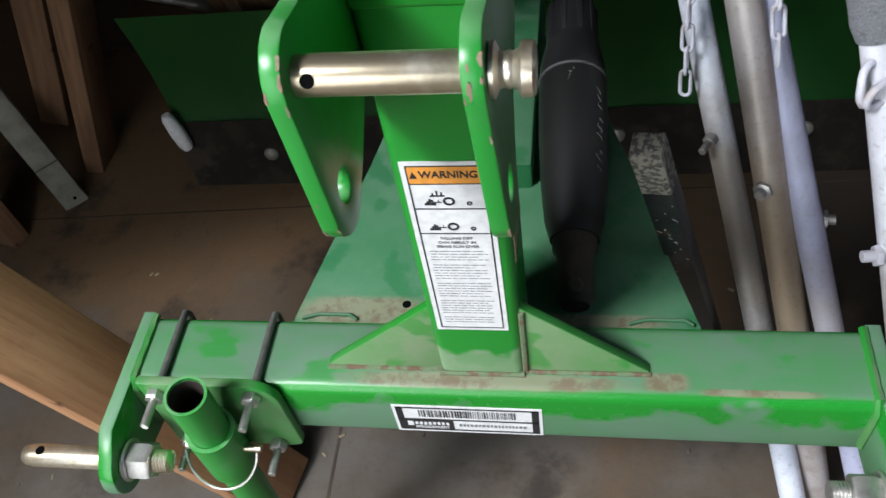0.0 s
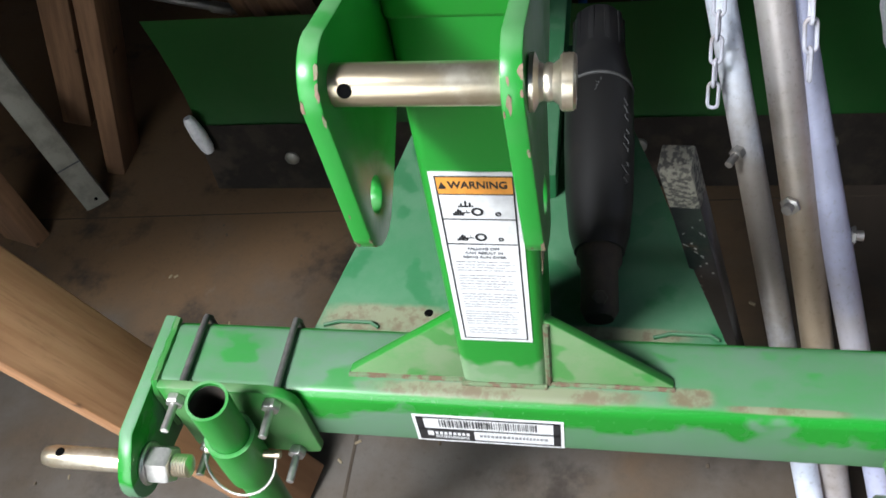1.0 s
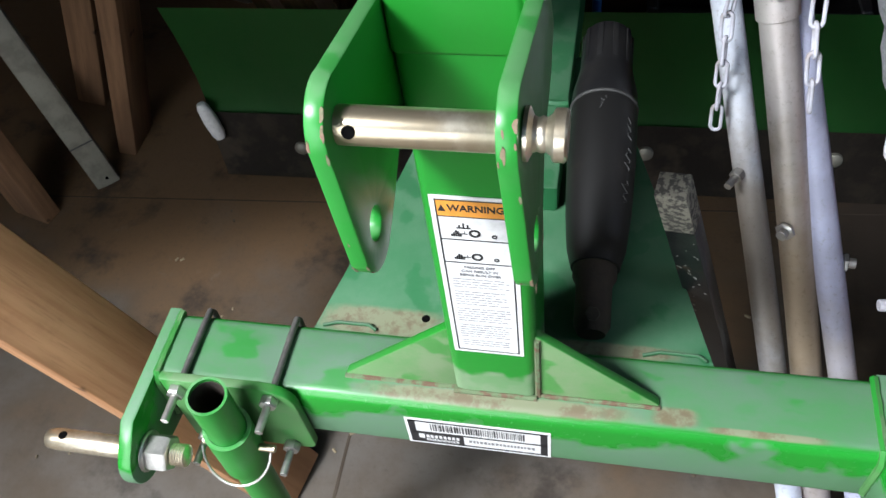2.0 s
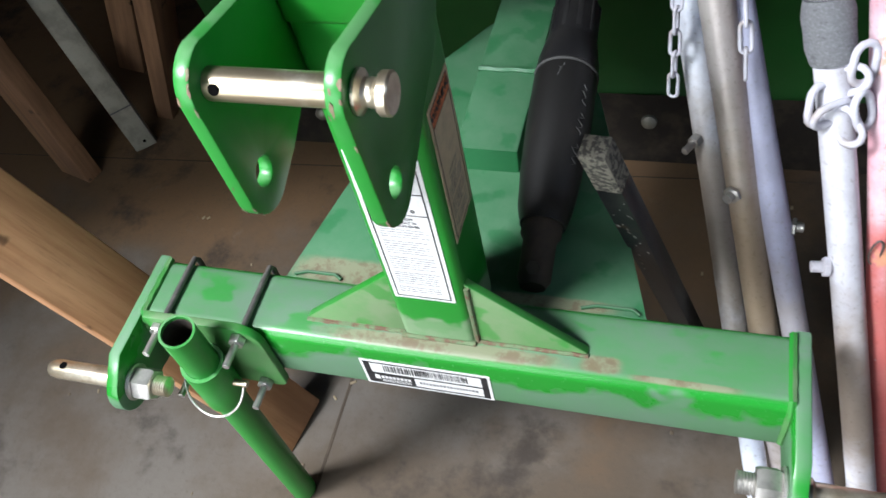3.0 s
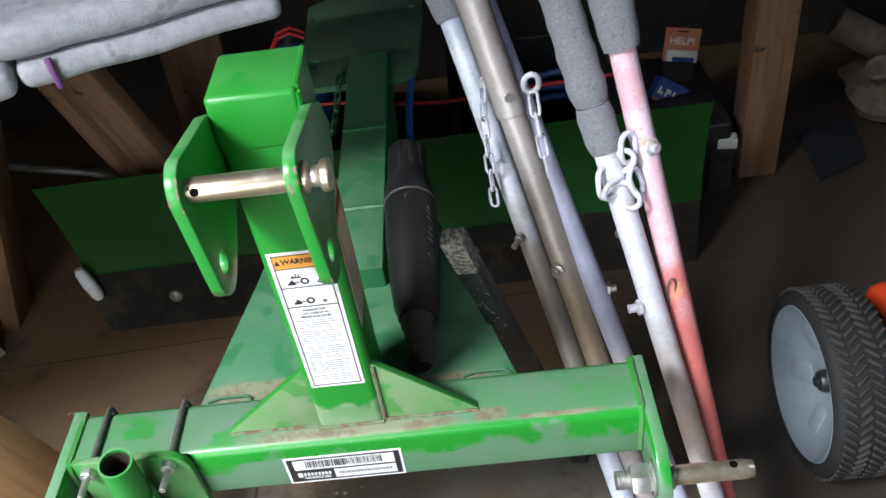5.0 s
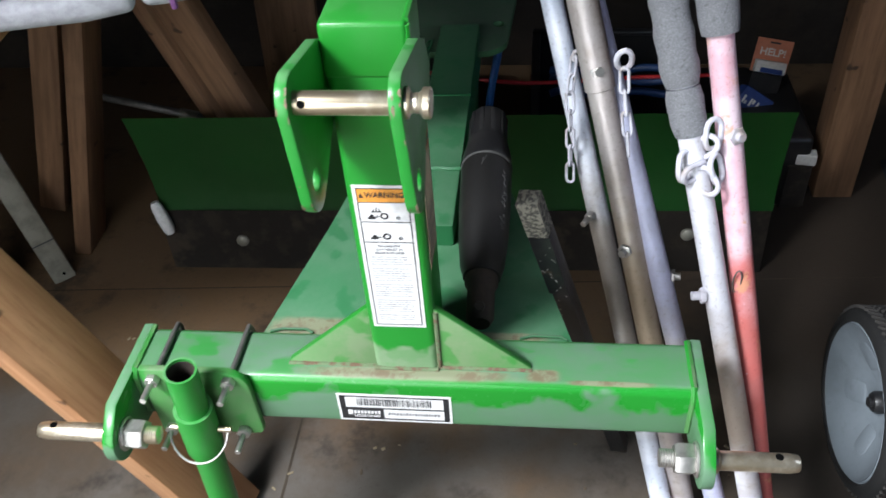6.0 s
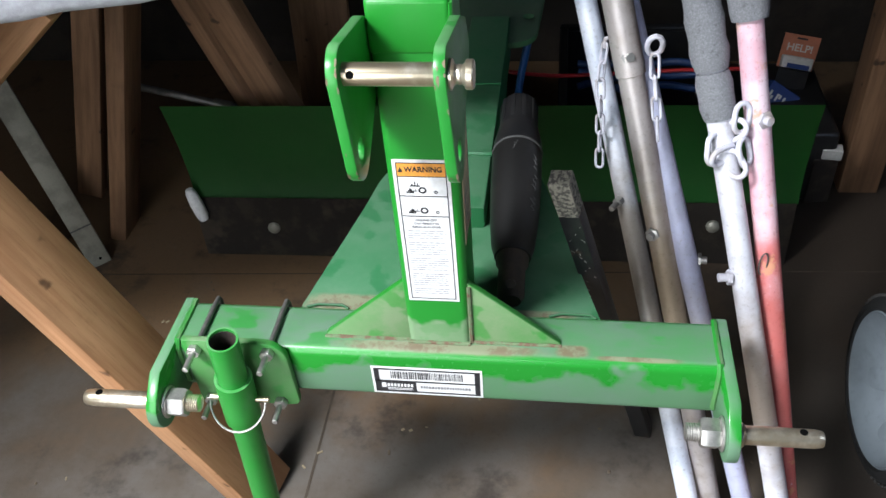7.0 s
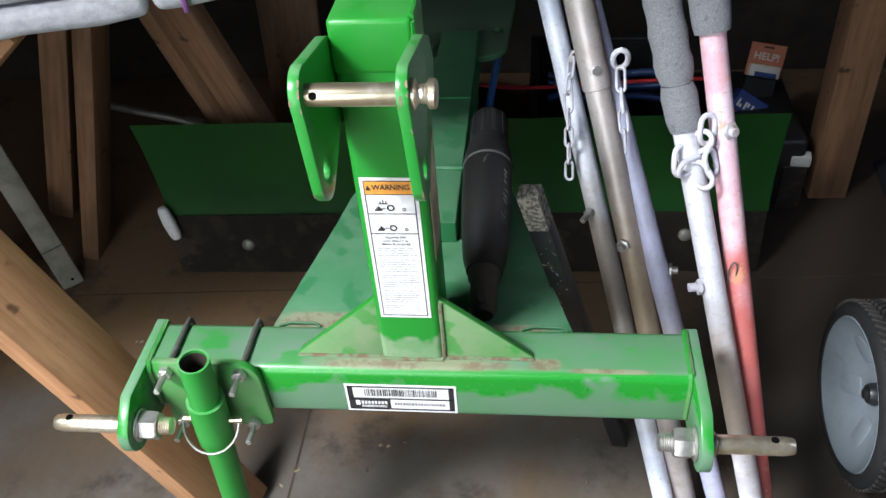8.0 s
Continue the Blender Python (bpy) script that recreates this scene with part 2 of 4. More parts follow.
PIPE_CHALK = weathered("chalky_white_pipe", (0.70, 0.70, 0.75), (0.56, 0.55, 0.60), (0.36, 0.27, 0.19), 0.27, 0.44, 0.0)
PIPE_WORN = weathered("worn_warm_steel_pipe", (0.60, 0.55, 0.53), (0.46, 0.40, 0.36), (0.40, 0.31, 0.20), 0.28, 0.50, 0.55)
PIPE_PINK = weathered("faded_red_pipe", (0.74, 0.58, 0.64), (0.68, 0.40, 0.46), (0.58, 0.105, 0.075), 0.02, 0.53, 0.0, (0.66, 0.33, 0.18))
FOAM = speckled("grey_foam", (0.24, 0.245, 0.26), (0.36, 0.365, 0.39), 420, 0.40, 0.75, 0.85, 0, 1.0, third=(0.17, 0.17, 0.18))
MARK = plain("grey_mark", (0.065, 0.065, 0.063), 0.7)
FOAM_PALE = plain("pale_fleck", (0.30, 0.29, 0.265), 0.85)
CARPET = speckled("grey_carpet", (0.37, 0.37, 0.395), (0.30, 0.30, 0.32), 70, 0.4, 0.65, 0.95, 0, 0.9, third=(0.22, 0.22, 0.23))
BLACK = speckled("black_plastic", (0.012, 0.012, 0.013), (0.022, 0.021, 0.02), 25, 0.4, 0.7, 0.38, 0, 0.08)
BLACK_DUSTY = speckled("dusty_black_plastic", (0.010, 0.0095, 0.009), (0.034, 0.028, 0.023), 14, 0.5, 0.75, 0.48, 0, 0.15)
BLACK_BAR = speckled("black_painted_bar", (0.010, 0.010, 0.011), (0.018, 0.018, 0.018), 40, 0.4, 0.7, 0.35, 0, 0.15, third=(0.070, 0.042, 0.026))
WORN = speckled("chipped_paint", (0.25, 0.23, 0.185), (0.06, 0.055, 0.048), 210, 0.44, 0.56, 0.75, 0, 0.6)
RUST = speckled("rusty_iron", (0.055, 0.032, 0.02), (0.10, 0.06, 0.04), 25, 0.4, 0.65, 0.85, 0, 0.5)
DUSTY_IRON = speckled("dusty_iron", (0.026, 0.020, 0.015), (0.050, 0.038, 0.027), 18, 0.45, 0.65, 0.8, 0, 0.4, third=(0.075, 0.056, 0.040))
LUG = speckled("dark_rusty_lug", (0.022, 0.016, 0.012), (0.045, 0.03, 0.02), 25, 0.4, 0.65, 0.8, 0, 0.4)
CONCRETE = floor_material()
JOINT = speckled("dirt_in_joint", (0.046, 0.033, 0.022), (0.070, 0.052, 0.036), 14, 0.4, 0.65, 0.95, 0, 0.3)
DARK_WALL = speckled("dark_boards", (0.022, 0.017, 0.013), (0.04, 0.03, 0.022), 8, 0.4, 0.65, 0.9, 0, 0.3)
WHITE = plain("white_sticker", (0.72, 0.72, 0.71), 0.45)
HOLE = plain("dark_hole", (0.004, 0.004, 0.004), 1.0)
HOLE.node_tree.nodes["Principled BSDF"].inputs["Specular IOR Level"].default_value = 0.0
INK = plain("black_ink", (0.02, 0.02, 0.022), 0.5)
GREY_INK = plain("grey_ink", (0.20, 0.20, 0.21), 0.55)
ORANGE_INK = plain("orange_ink", (0.75, 0.31, 0.05), 0.45)
RED_INK = plain("red_orange_ink", (0.68, 0.17, 0.04), 0.45)
# Side sticker's white sheet, with brown reflected light put into the colour.
WHITE_TINTED = plain("reflection_tinted_sticker", (0.66, 0.54, 0.34), 0.5)
RUBBER = speckled("tyre_rubber", (0.005, 0.005, 0.005), (0.010, 0.0095, 0.009), 40, 0.45, 0.7, 0.8, 0, 0.3)
TREAD = speckled("dusty_tread_rubber", (0.030, 0.027, 0.024), (0.014, 0.013, 0.012), 40, 0.4, 0.65, 0.85, 0, 0.3)
RIM = speckled("grey_wheel_plastic", (0.185, 0.215, 0.240), (0.145, 0.170, 0.190), 10, 0.4, 0.65, 0.5, 0, 0.05)
ORANGE = speckled("orange_red_paint", (0.55, 0.05, 0.012), (0.46, 0.04, 0.012), 8, 0.4, 0.65, 0.35, 0, 0.03)
CARD = speckled("peach_card", (0.45, 0.16, 0.09), (0.38, 0.13, 0.07), 20, 0.4, 0.65, 0.55, 0, 0.02)
BLUE_BOX = plain("blue_carton", (0.015, 0.04, 0.16), 0.5)
WHITE_BOX = plain("white_carton", (0.55, 0.54, 0.50), 0.55)
BLUE_HOSE = plain("blue_hose", (0.02, 0.11, 0.33), 0.45)
BLUE_JUG = plain("dark_blue_plastic", (0.008, 0.035, 0.12), 0.5)
RED_CORD = plain("red_cord", (0.42, 0.012, 0.015), 0.5)
STRAW = speckled("straw_and_grit", (0.30, 0.24, 0.15), (0.10, 0.075, 0.05), 9, 0.42, 0.6, 0.9)
TIE = plain("purple_tie", (0.16, 0.06, 0.18), 0.6)
NAVY = speckled("dark_blue_fabric", (0.006, 0.008, 0.013), (0.010, 0.013, 0.018), 30, 0.4, 0.65, 0.9, 0, 0.3)
SACK = speckled("tan_sackcloth", (0.13, 0.10, 0.07), (0.08, 0.06, 0.045), 30, 0.4, 0.65, 0.95, 0, 0.7)
PALE_METAL = speckled("dull_aluminium", (0.27, 0.26, 0.215), (0.19, 0.178, 0.145), 22, 0.4, 0.65, 0.5, 0.45, 0.1)
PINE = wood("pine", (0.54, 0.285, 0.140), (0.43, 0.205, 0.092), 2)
# Brown pine with the shade at the back put into its colour.
PINE_SHADED = wood("shaded_brown_pine", (0.25, 0.135, 0.070), (0.17, 0.088, 0.044), 2)


# ---- building helpers ----
ORIGIN = {}


def thing(name, at, label, category, group="", kind=""):
    ob = new(name)
    ob.location = at
    ORIGIN[ob] = Vector(at)
    return tagged(ob, label, category, group, kind)


def finish(bm, name, material, angle=40):
    bmesh.ops.recalc_face_normals(bm, faces=bm.faces)
    me = bpy.data.meshes.new(name)
    for f in bm.faces:
        f.smooth = True
    bm.to_mesh(me)
    bm.free()
    me.set_sharp_from_angle(angle=radians(angle))
    me.materials.append(material)
    return me


def part(name, bm, material, parent=None, label="", angle=40):
    """One mesh object from a bmesh in world places, under a thing or a part."""
    if parent is not None:
        bmesh.ops.translate(bm, vec=-ORIGIN[parent], verts=bm.verts)
    ob = new(name, finish(bm, name, material, angle))
    if parent is not None:
        ob.parent = parent
        ORIGIN[ob] = ORIGIN[parent]
    return tagged(ob, label)


def single(name, bm, material, label, category, group="", kind="", angle=40):
    """A thing of one mesh, its origin at the middle of its foot."""
    vs = [v.co for v in bm.verts]
    at = Vector((sum(v.x for v in vs) / len(vs), sum(v.y for v in vs) / len(vs), min(v.z for v in vs)))
    bmesh.ops.translate(bm, vec=-at, verts=bm.verts)
    ob = new(name, finish(bm, name, material, angle))
    ob.location = at
    ORIGIN[ob] = at
    return tagged(ob, label, category, group, kind)


def bevel(bm, width, segments=2, edges=None):
    bmesh.ops.bevel(bm, geom=list(edges or bm.edges), offset=width, segments=segments, affect="EDGES", profile=0.5)
    return bm


def box(lo, hi, round_by=0.0, segments=2, bm=None):
    sub = bmesh.new()
    bmesh.ops.create_cube(sub, size=1)
    for v in sub.verts:
        v.co = Vector([lo[i] + (hi[i] - lo[i]) * (v.co[i] + 0.5) for i in range(3)])
    if round_by:
        bevel(sub, round_by, segments)
    return joined(bm, sub)


def joined(bm, sub):
    if bm is None:
        return sub
    me = bpy.data.meshes.new("tmp")
    sub.to_mesh(me)
    sub.free()
    bm.from_mesh(me)
    bpy.data.meshes.remove(me)
    return bm


def prism(outline, lo, hi, axis, round_by=0.0, bm=None, segments=2):
    """A plate: an outline in the two other axes, from lo to hi along axis."""
    sub = bmesh.new()
    rings = []
    for d in (lo, hi):
        ring = []
        for u, v in outline:
            p = [u, v]
            p.insert(axis, d)
            ring.append(sub.verts.new(p))
        rings.append(ring)
    n = len(outline)
    sub.faces.new(rings[0])
    sub.faces.new(rings[1][::-1])
    for i in range(n):
        sub.faces.new((rings[0][i], rings[0][(i + 1) % n], rings[1][(i + 1) % n], rings[1][i]))
    bmesh.ops.recalc_face_normals(sub, faces=sub.faces)
    if round_by:
        caps = [e for e in sub.edges if abs(e.verts[0].co[axis] - e.verts[1].co[axis]) < 1e-6]
        bevel(sub, round_by, segments, caps)
    return joined(bm, sub)


def holed(outline, holes, lo, hi, axis=0):
    """A plate like prism(), with round holes through it."""
    sub = bmesh.new()
    edges = []
    for loop in [outline] + [arc(u, v, r, 0, 340, 17) for u, v, r in holes]:
        vs = []
        for u, v in loop:
            p = [u, v]
            p.insert(axis, lo)
            vs.append(sub.verts.new(p))
        edges += [sub.edges.new((vs[i], vs[(i + 1) % len(vs)])) for i in range(len(vs))]
    bmesh.ops.triangle_fill(sub, use_beauty=True, use_dissolve=False, edges=edges)
    geo = bmesh.ops.extrude_face_region(sub, geom=sub.faces[:])
    move = [0, 0, 0]
    move[axis] = hi - lo
    bmesh.ops.translate(sub, vec=move, verts=[g for g in geo["geom"] if isinstance(g, bmesh.types.BMVert)])
    bmesh.ops.recalc_face_normals(sub, faces=sub.faces)
    rim = [e for e in sub.edges if len(e.link_faces) == 2 and e.calc_face_angle(0) > 1.2 and abs(e.verts[0].co[axis] - e.verts[1].co[axis]) < 1e-6]
    bevel(sub, 0.0012, 2, rim)
    return sub


def arc(cx, cy, r, a0, a1, n=8):
    return [(cx + r * math.cos(radians(a0 + (a1 - a0) * i / n)), cy + r * math.sin(radians(a0 + (a1 - a0) * i / n))) for i in range(n + 1)]


def aim(a, b):
    """The pose at a whose z looks at b."""
    d = Vector(b) - Vector(a)
    return Matrix.Translation(a) @ d.to_track_quat("Z", "Y").to_matrix().to_4x4()


def lathe(profile, a, b, n=24, bm=None):
    """Turn (radius, distance from a) pairs round the line from a to b; the profile closes on itself or on the axis."""
    sub = bmesh.new()
    m = aim(a, b)
    rings = []
    for r, d in profile:
        if r < 1e-6:
            rings.append([sub.verts.new(m @ Vector((0, 0, d)))])
        else:
            rings.append([sub.verts.new(m @ Vector((r * math.cos(2 * math.pi * i / n), r * math.sin(2 * math.pi * i / n), d))) for i in range(n)])
    for p, q in zip(rings, rings[1:]):
        for i in range(n):
            j = (i + 1) % n
            if len(p) == 1:
                sub.faces.new((p[0], q[j], q[i]))
            elif len(q) == 1:
                sub.faces.new((p[i], p[j], q[0]))
            else:
                sub.faces.new((p[i], p[j], q[j], q[i]))
    return joined(bm, sub)


def rod(a, b, r, n=16, chamfer=0.0, bm=None):
    d = (Vector(b) - Vector(a)).length
    c = chamfer or r * 0.08
    return lathe([(0, 0), (r - c, 0), (r, c), (r, d - c), (r - c, d), (0, d)], a, b, n, bm)


def pipe(a, b, r, wall=0.003, n=24, bm=None):
    """A hollow tube, open at both ends."""
    d = (Vector(b) - Vector(a)).length
    return lathe([(r - wall, 0), (r, 0), (r, d), (r - wall, d), (r - wall, 0)], a, b, n, bm)


def wire(points, r, n=8, closed=False, bm=None):
    """A bent round wire along points."""
    sub = bmesh.new()
    pts = [Vector(p) for p in points]
    k = len(pts)
    rings = []
    up = None
    for i, p in enumerate(pts):
        q0 = pts[(i - 1) % k] if closed or i else p
        q1 = pts[(i + 1) % k] if closed or i < k - 1 else p
        t = (q1 - q0).normalized()
        if up is None:
            up = t.orthogonal().normalized()
        up = (up - t * up.dot(t)).normalized()
        side = t.cross(up)
        rings.append([sub.verts.new(p + r * (up * math.cos(2 * math.pi * j / n) + side * math.sin(2 * math.pi * j / n))) for j in range(n)])
    for i in range(k if closed else k - 1):
        p, q = rings[i], rings[(i + 1) % k]
        for j in range(n):
            sub.faces.new((p[j], p[(j + 1) % n], q[(j + 1) % n], q[j]))
    if not closed:
        sub.faces.new(rings[0])
        sub.faces.new(rings[-1])
    return joined(bm, sub)


def hexnut(a, b, across, bm=None):
    """A hexagonal nut from a to b, its corners turned off."""
    d = (Vector(b) - Vector(a)).length
    r = across / math.sqrt(3)
    return lathe([(0, 0), (r * 0.9, 0), (r, d * 0.14), (r, d * 0.86), (r * 0.9, d), (0, d)], a, b, 6, bm)


def board(a, b, width, depth, across, round_by=0.003):
    """A sawn board from a to b; across: the way of its width. Its grain runs along its own z."""
    m = Matrix.Identity(4)
    z = (Vector(b) - Vector(a)).normalized()
    x = (Vector(across) - z * Vector(across).dot(z)).normalized()
    y = z.cross(x)
    rot = Matrix((x, y, z)).transposed().to_4x4()
    m = Matrix.Translation(a) @ rot
    length = (Vector(b) - Vector(a)).length
    return box((-width / 2, -depth / 2, 0), (width / 2, depth / 2, length), round_by), m


def lumber(name, a, b, width, depth, across, material, parent=None, label="", category="", group=""):
    bm, m = board(a, b, width, depth, across)
    ob = new(name, finish(bm, name, material))
    if parent is not None:
        ob.parent = parent
        ob.matrix_basis = Matrix.Translation(-ORIGIN[parent]) @ m
    else:
        ob.matrix_basis = m
    ORIGIN[ob] = ORIGIN.get(parent, Vector((0, 0, 0)))
    return tagged(ob, label, category, group)


def words(text, size, m, material, parent, name="lettering", thick=0.0002):
    """Flat letters with Blender's own font, as a mesh."""
    cu = bpy.data.curves.new("tmp", "FONT")
    cu.body, cu.size, cu.align_x, cu.align_y, cu.extrude, cu.offset = text, size, "CENTER", "CENTER", thick, size * 0.02
    tmp = new("tmp", cu)
    bpy.context.view_layer.update()
    me = bpy.data.meshes.new_from_object(tmp.evaluated_get(bpy.context.evaluated_depsgraph_get()))
    bpy.data.objects.remove(tmp)
    bpy.data.curves.remove(cu)
    me.materials.clear()
    me.materials.append(material)
    me.transform(Matrix.Translation(-ORIGIN[parent]) @ m)
    ob = new(name, me)
    ob.parent = parent
    ORIGIN[ob] = ORIGIN[parent]
    return ob


def slab(m, x0, z0, x1, z1, lift, thick=0.0004, bm=None):
    """A thin flat patch on a sheet whose own x and y lie in m, lifted off it."""
    sub = box((x0, z0, lift), (x1, z1, lift + thick))
    bmesh.ops.transform(sub, matrix=m, verts=sub.verts)
    return joined(bm, sub)


# ---- shed ----
def shed():
    bm = bmesh.new()
    bmesh.ops.create_grid(bm, x_segments=60, y_segments=60, size=30)
    for v in bm.verts:
        v.co.z = -0.001
    single("ground", bm, CONCRETE, "bare trodden ground outside the shed", "ground", kind="structure")
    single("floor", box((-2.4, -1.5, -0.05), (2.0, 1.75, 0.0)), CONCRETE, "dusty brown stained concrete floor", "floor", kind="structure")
    single("floor_joint", prism([(-2.3, 0.5465), (1.9, 0.7865), (1.9, 0.7885), (-2.3, 0.5485)], 0.0002, 0.0008, 2), JOINT, "dark dirt-filled joint in the concrete floor", "floor joint", kind="structure")
    single("floor_joint", prism([(-0.247, -1.4), (-0.241, -1.4), (-0.257, 0.66), (-0.261, 0.66)], 0.0002, 0.0008, 2), JOINT, "dark dirt-filled joint in the concrete floor", "floor joint", kind="structure")
    # Mostly unseen near-black walls; south jamb and lintel set to cut the light.
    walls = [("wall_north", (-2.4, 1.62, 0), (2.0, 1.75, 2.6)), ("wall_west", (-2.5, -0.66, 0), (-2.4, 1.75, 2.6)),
             ("unseen_jamb_left", (-2.4, -0.66, 0), (-1.28, -0.56, 2.6)), ("wall_south_right", (1.1, -0.66, 0), (2.0, -0.56, 2.6)),
             ("unseen_lintel", (-1.28, -0.66, 2.27), (1.1, -0.56, 2.6)),
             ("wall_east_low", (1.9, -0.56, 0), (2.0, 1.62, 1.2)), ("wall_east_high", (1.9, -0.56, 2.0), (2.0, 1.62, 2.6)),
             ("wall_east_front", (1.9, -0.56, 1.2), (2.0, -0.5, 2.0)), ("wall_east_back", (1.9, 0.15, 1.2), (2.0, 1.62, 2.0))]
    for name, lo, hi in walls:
        single(name, box(lo, hi), DARK_WALL, "dark unpainted board shed wall, mostly unseen", "wall", kind="structure")
    single("ceiling", box((-2.5, -0.66, 2.6), (2.0, 1.75, 2.7)), DARK_WALL, "unseen dark board shed ceiling", "ceiling", kind="structure")


shed()
BAR_L, BAR_R, MID = -0.313, 0.350, 0.0195


# ---- the hitch frame and blade: one implement, welded and bolted together ----
def label_sheet(parent, m, w, h, sheet, head, text, warn=True):
    """A warning sticker with its own x to the right, y up, origin at its lower left."""
    out = part("warning_sticker", slab(m, 0, 0, w, h, 0, 0.0006), sheet, parent, "printed warning sticker with an orange heading")
    t = 0.0011
    b = 0.0035
    hh = 0.017
    bm = None
    for x0, y0, x1, y1 in ((b, b, w - b, b + t), (b, h - b - t, w - b, h - b), (b, b, b + t, h - b), (w - b - t, b, w - b, h - b),
                           (b, h - b - hh - t, w - b, h - b - hh)) + (((b, h - 0.047, w - b, h - 0.047 + t), (b, h - 0.074, w - b, h - 0.074 + t)) if warn else ()):
        bm = slab(m, x0, y0, x1, y1, 0.0007, 0.0002, bm)
    part("border", bm, INK, out)
    part("heading", slab(m, b + t, h - b - hh, w - b - t, h - b - t, 0.0007, 0.0002), head, out)
    if not warn:
        words("WARNING", 0.0098, m @ Matrix.Translation((w / 2, h - b - hh / 2, 0.0011)), INK, out)
    if warn:
        words("WARNING", 0.0090, m @ Matrix.Translation((w / 2 + 0.0022, h - b - hh / 2, 0.0011)) @ Matrix.Diagonal((0.90, 1, 1, 1)), INK, out)
        tri = prism([(0.0052, h - b - hh + 0.005), (0.0108, h - b - hh + 0.005), (0.0080, h - b - 0.0055)], 0.0009, 0.0011, 2)
        bmesh.ops.transform(tri, matrix=m, verts=tri.verts)
        part("warning_triangle", tri, INK, out)
        for k, yb in enumerate((h - 0.0425, h - 0.0695)):
            # a plain machine shape: humped body, arm, two wheels
            bm = None
            for cx, r, q in ((0.0290, 0.0042, 0.58), (0.0430, 0.0020, 0.50)):
                c = m @ Vector((cx, yb + r, 0.0009))
                bm = lathe([(r * q, 0), (r, 0), (r, 0.0003), (r * q, 0.0003), (r * q, 0)], c, c + m.to_3x3() @ Vector((0, 0, 1)), 18, bm)
            for j, tall in enumerate((0.0022, 0.0042, 0.0064, 0.0054, 0.0034)):
                bm = slab(m, 0.0120 + 0.0016 * j, yb, 0.0134 + 0.0016 * j, yb + tall, 0.0007, 0.0003, bm)
            bm = slab(m, 0.0198, yb + 0.0026, 0.0240, yb + 0.0034, 0.0007, 0.0003, bm)
            bm = slab(m, 0.0216, yb + 0.0034, 0.0221, yb + 0.0058, 0.0007, 0.0003, bm)
            if k == 0:
                bm = slab(m, 0.0165, yb + 0.0088, 0.0268, yb + 0.0101, 0.0007, 0.0003, bm)
                for j, tall in enumerate((0.0022, 0.0046, 0.0030)):
                    bm = slab(m, 0.0180 + 0.0030 * j, yb + 0.0099, 0.0192 + 0.0030 * j, yb + 0.0101 + tall, 0.0007, 0.0003, bm)
            part("pictogram", bm, INK, out)
    rng = random.Random(5)
    bm = None
    y = h - 0.080
    row = 0
    if warn:
        for k, line in enumerate(("FALLING OFF", "CAN RESULT IN", "BEING RUN OVER")):
            words(line, 0.0039, m @ Matrix.Translation((w / 2, h - 0.0788 - 0.0048 * k, 0.0009)), text, out)
        y, row = h - 0.0945, 3
    while y > 0.010:
        gap = 0.0021 if row % 6 else 0.0052
        inset = 0.007 if row < 3 else 0.0
        end = w - 0.008 - inset - rng.random() * (0.012 if row % 3 == 2 else 0.003)
        x = 0.008 + inset
        while x < end - 0.002:
            xe = min(end, x + rng.uniform(0.0025, 0.008))
            bm = slab(m, x, y, xe, y + 0.0007, 0.0007, 0.0002, bm)
            x = xe + 0.0010
        y -= 0.0013 + gap
        row += 1
    tagged(part("fine_print", bm, text, out), kind="stuff")
    return out


def rear_blade():
    """The three-point implement, with its frame, mast, boom, stand and blade."""
    top = thing("rear_blade", (MID, 0.35, 0), "green steel tractor rear blade, dusty, standing on its blade and stand", "tractor implement")
    # crossbar: a square tube with rounded corners
    bar = part("crossbar", prism(arc(0.012, 0.419, 0.012, 180, 270, 4) + arc(0.066, 0.419, 0.012, 270, 360, 4) + arc(0.066, 0.478, 0.012, 0, 90, 4) + arc(0.012, 0.478, 0.012, 90, 180, 4), BAR_L, BAR_R, 0), GREEN_DUSTY, top, "square green tube with dust wiped off in patches")
    # end plates that carry the hitch pins
    outline = [(0.080, 0.4905), (0.080, 0.404), (0.02, 0.404), (-0.040, 0.4125)] + arc(-0.057, 0.445, 0.0315, 285, 130, 12) + [(-0.050, 0.4905)]
    for side, lo, hi, tip in ((-1, BAR_L - 0.014, BAR_L, -0.420), (1, BAR_R, BAR_R + 0.014, 0.455)):
        plate = part("end_plate", prism(outline, lo, hi, 0, 0.0018), GREEN_DUSTY, top)
        out = lo if side < 0 else hi
        inn = hi if side < 0 else lo
        pin = part("hitch_pin", lathe([(0, 0), (0.011, 0), (0.011, 0.083), (0.0095, 0.092), (0.0085, 0.0935), (0, 0.0935)] if side < 0 else [(0, 0), (0.0145, 0), (0.0145, 0.006), (0.011, 0.009), (0.011, 0.083), (0.0095, 0.092), (0.0085, 0.0935), (0, 0.0935)], (out, -0.057, 0.4455), (tip, -0.057, 0.4455)), ZINC, plate, "zinc-plated hitch pin")
        part("pin_hole", rod((tip - side * 0.020, -0.057, 0.456), (tip - side * 0.020, -0.057, 0.457), 0.0045, 14), HOLE, plate)
        part("washer", rod((inn, -0.057, 0.4455), (inn - side * 0.004, -0.057, 0.4455), 0.0205, 20), STEEL, plate)
        part("nut", hexnut((inn - side * 0.004, -0.057, 0.4455), (inn - side * 0.026, -0.057, 0.4455), 0.032), STEEL, plate, "bright steel hexagonal nut")
        prof = [(0, 0)]
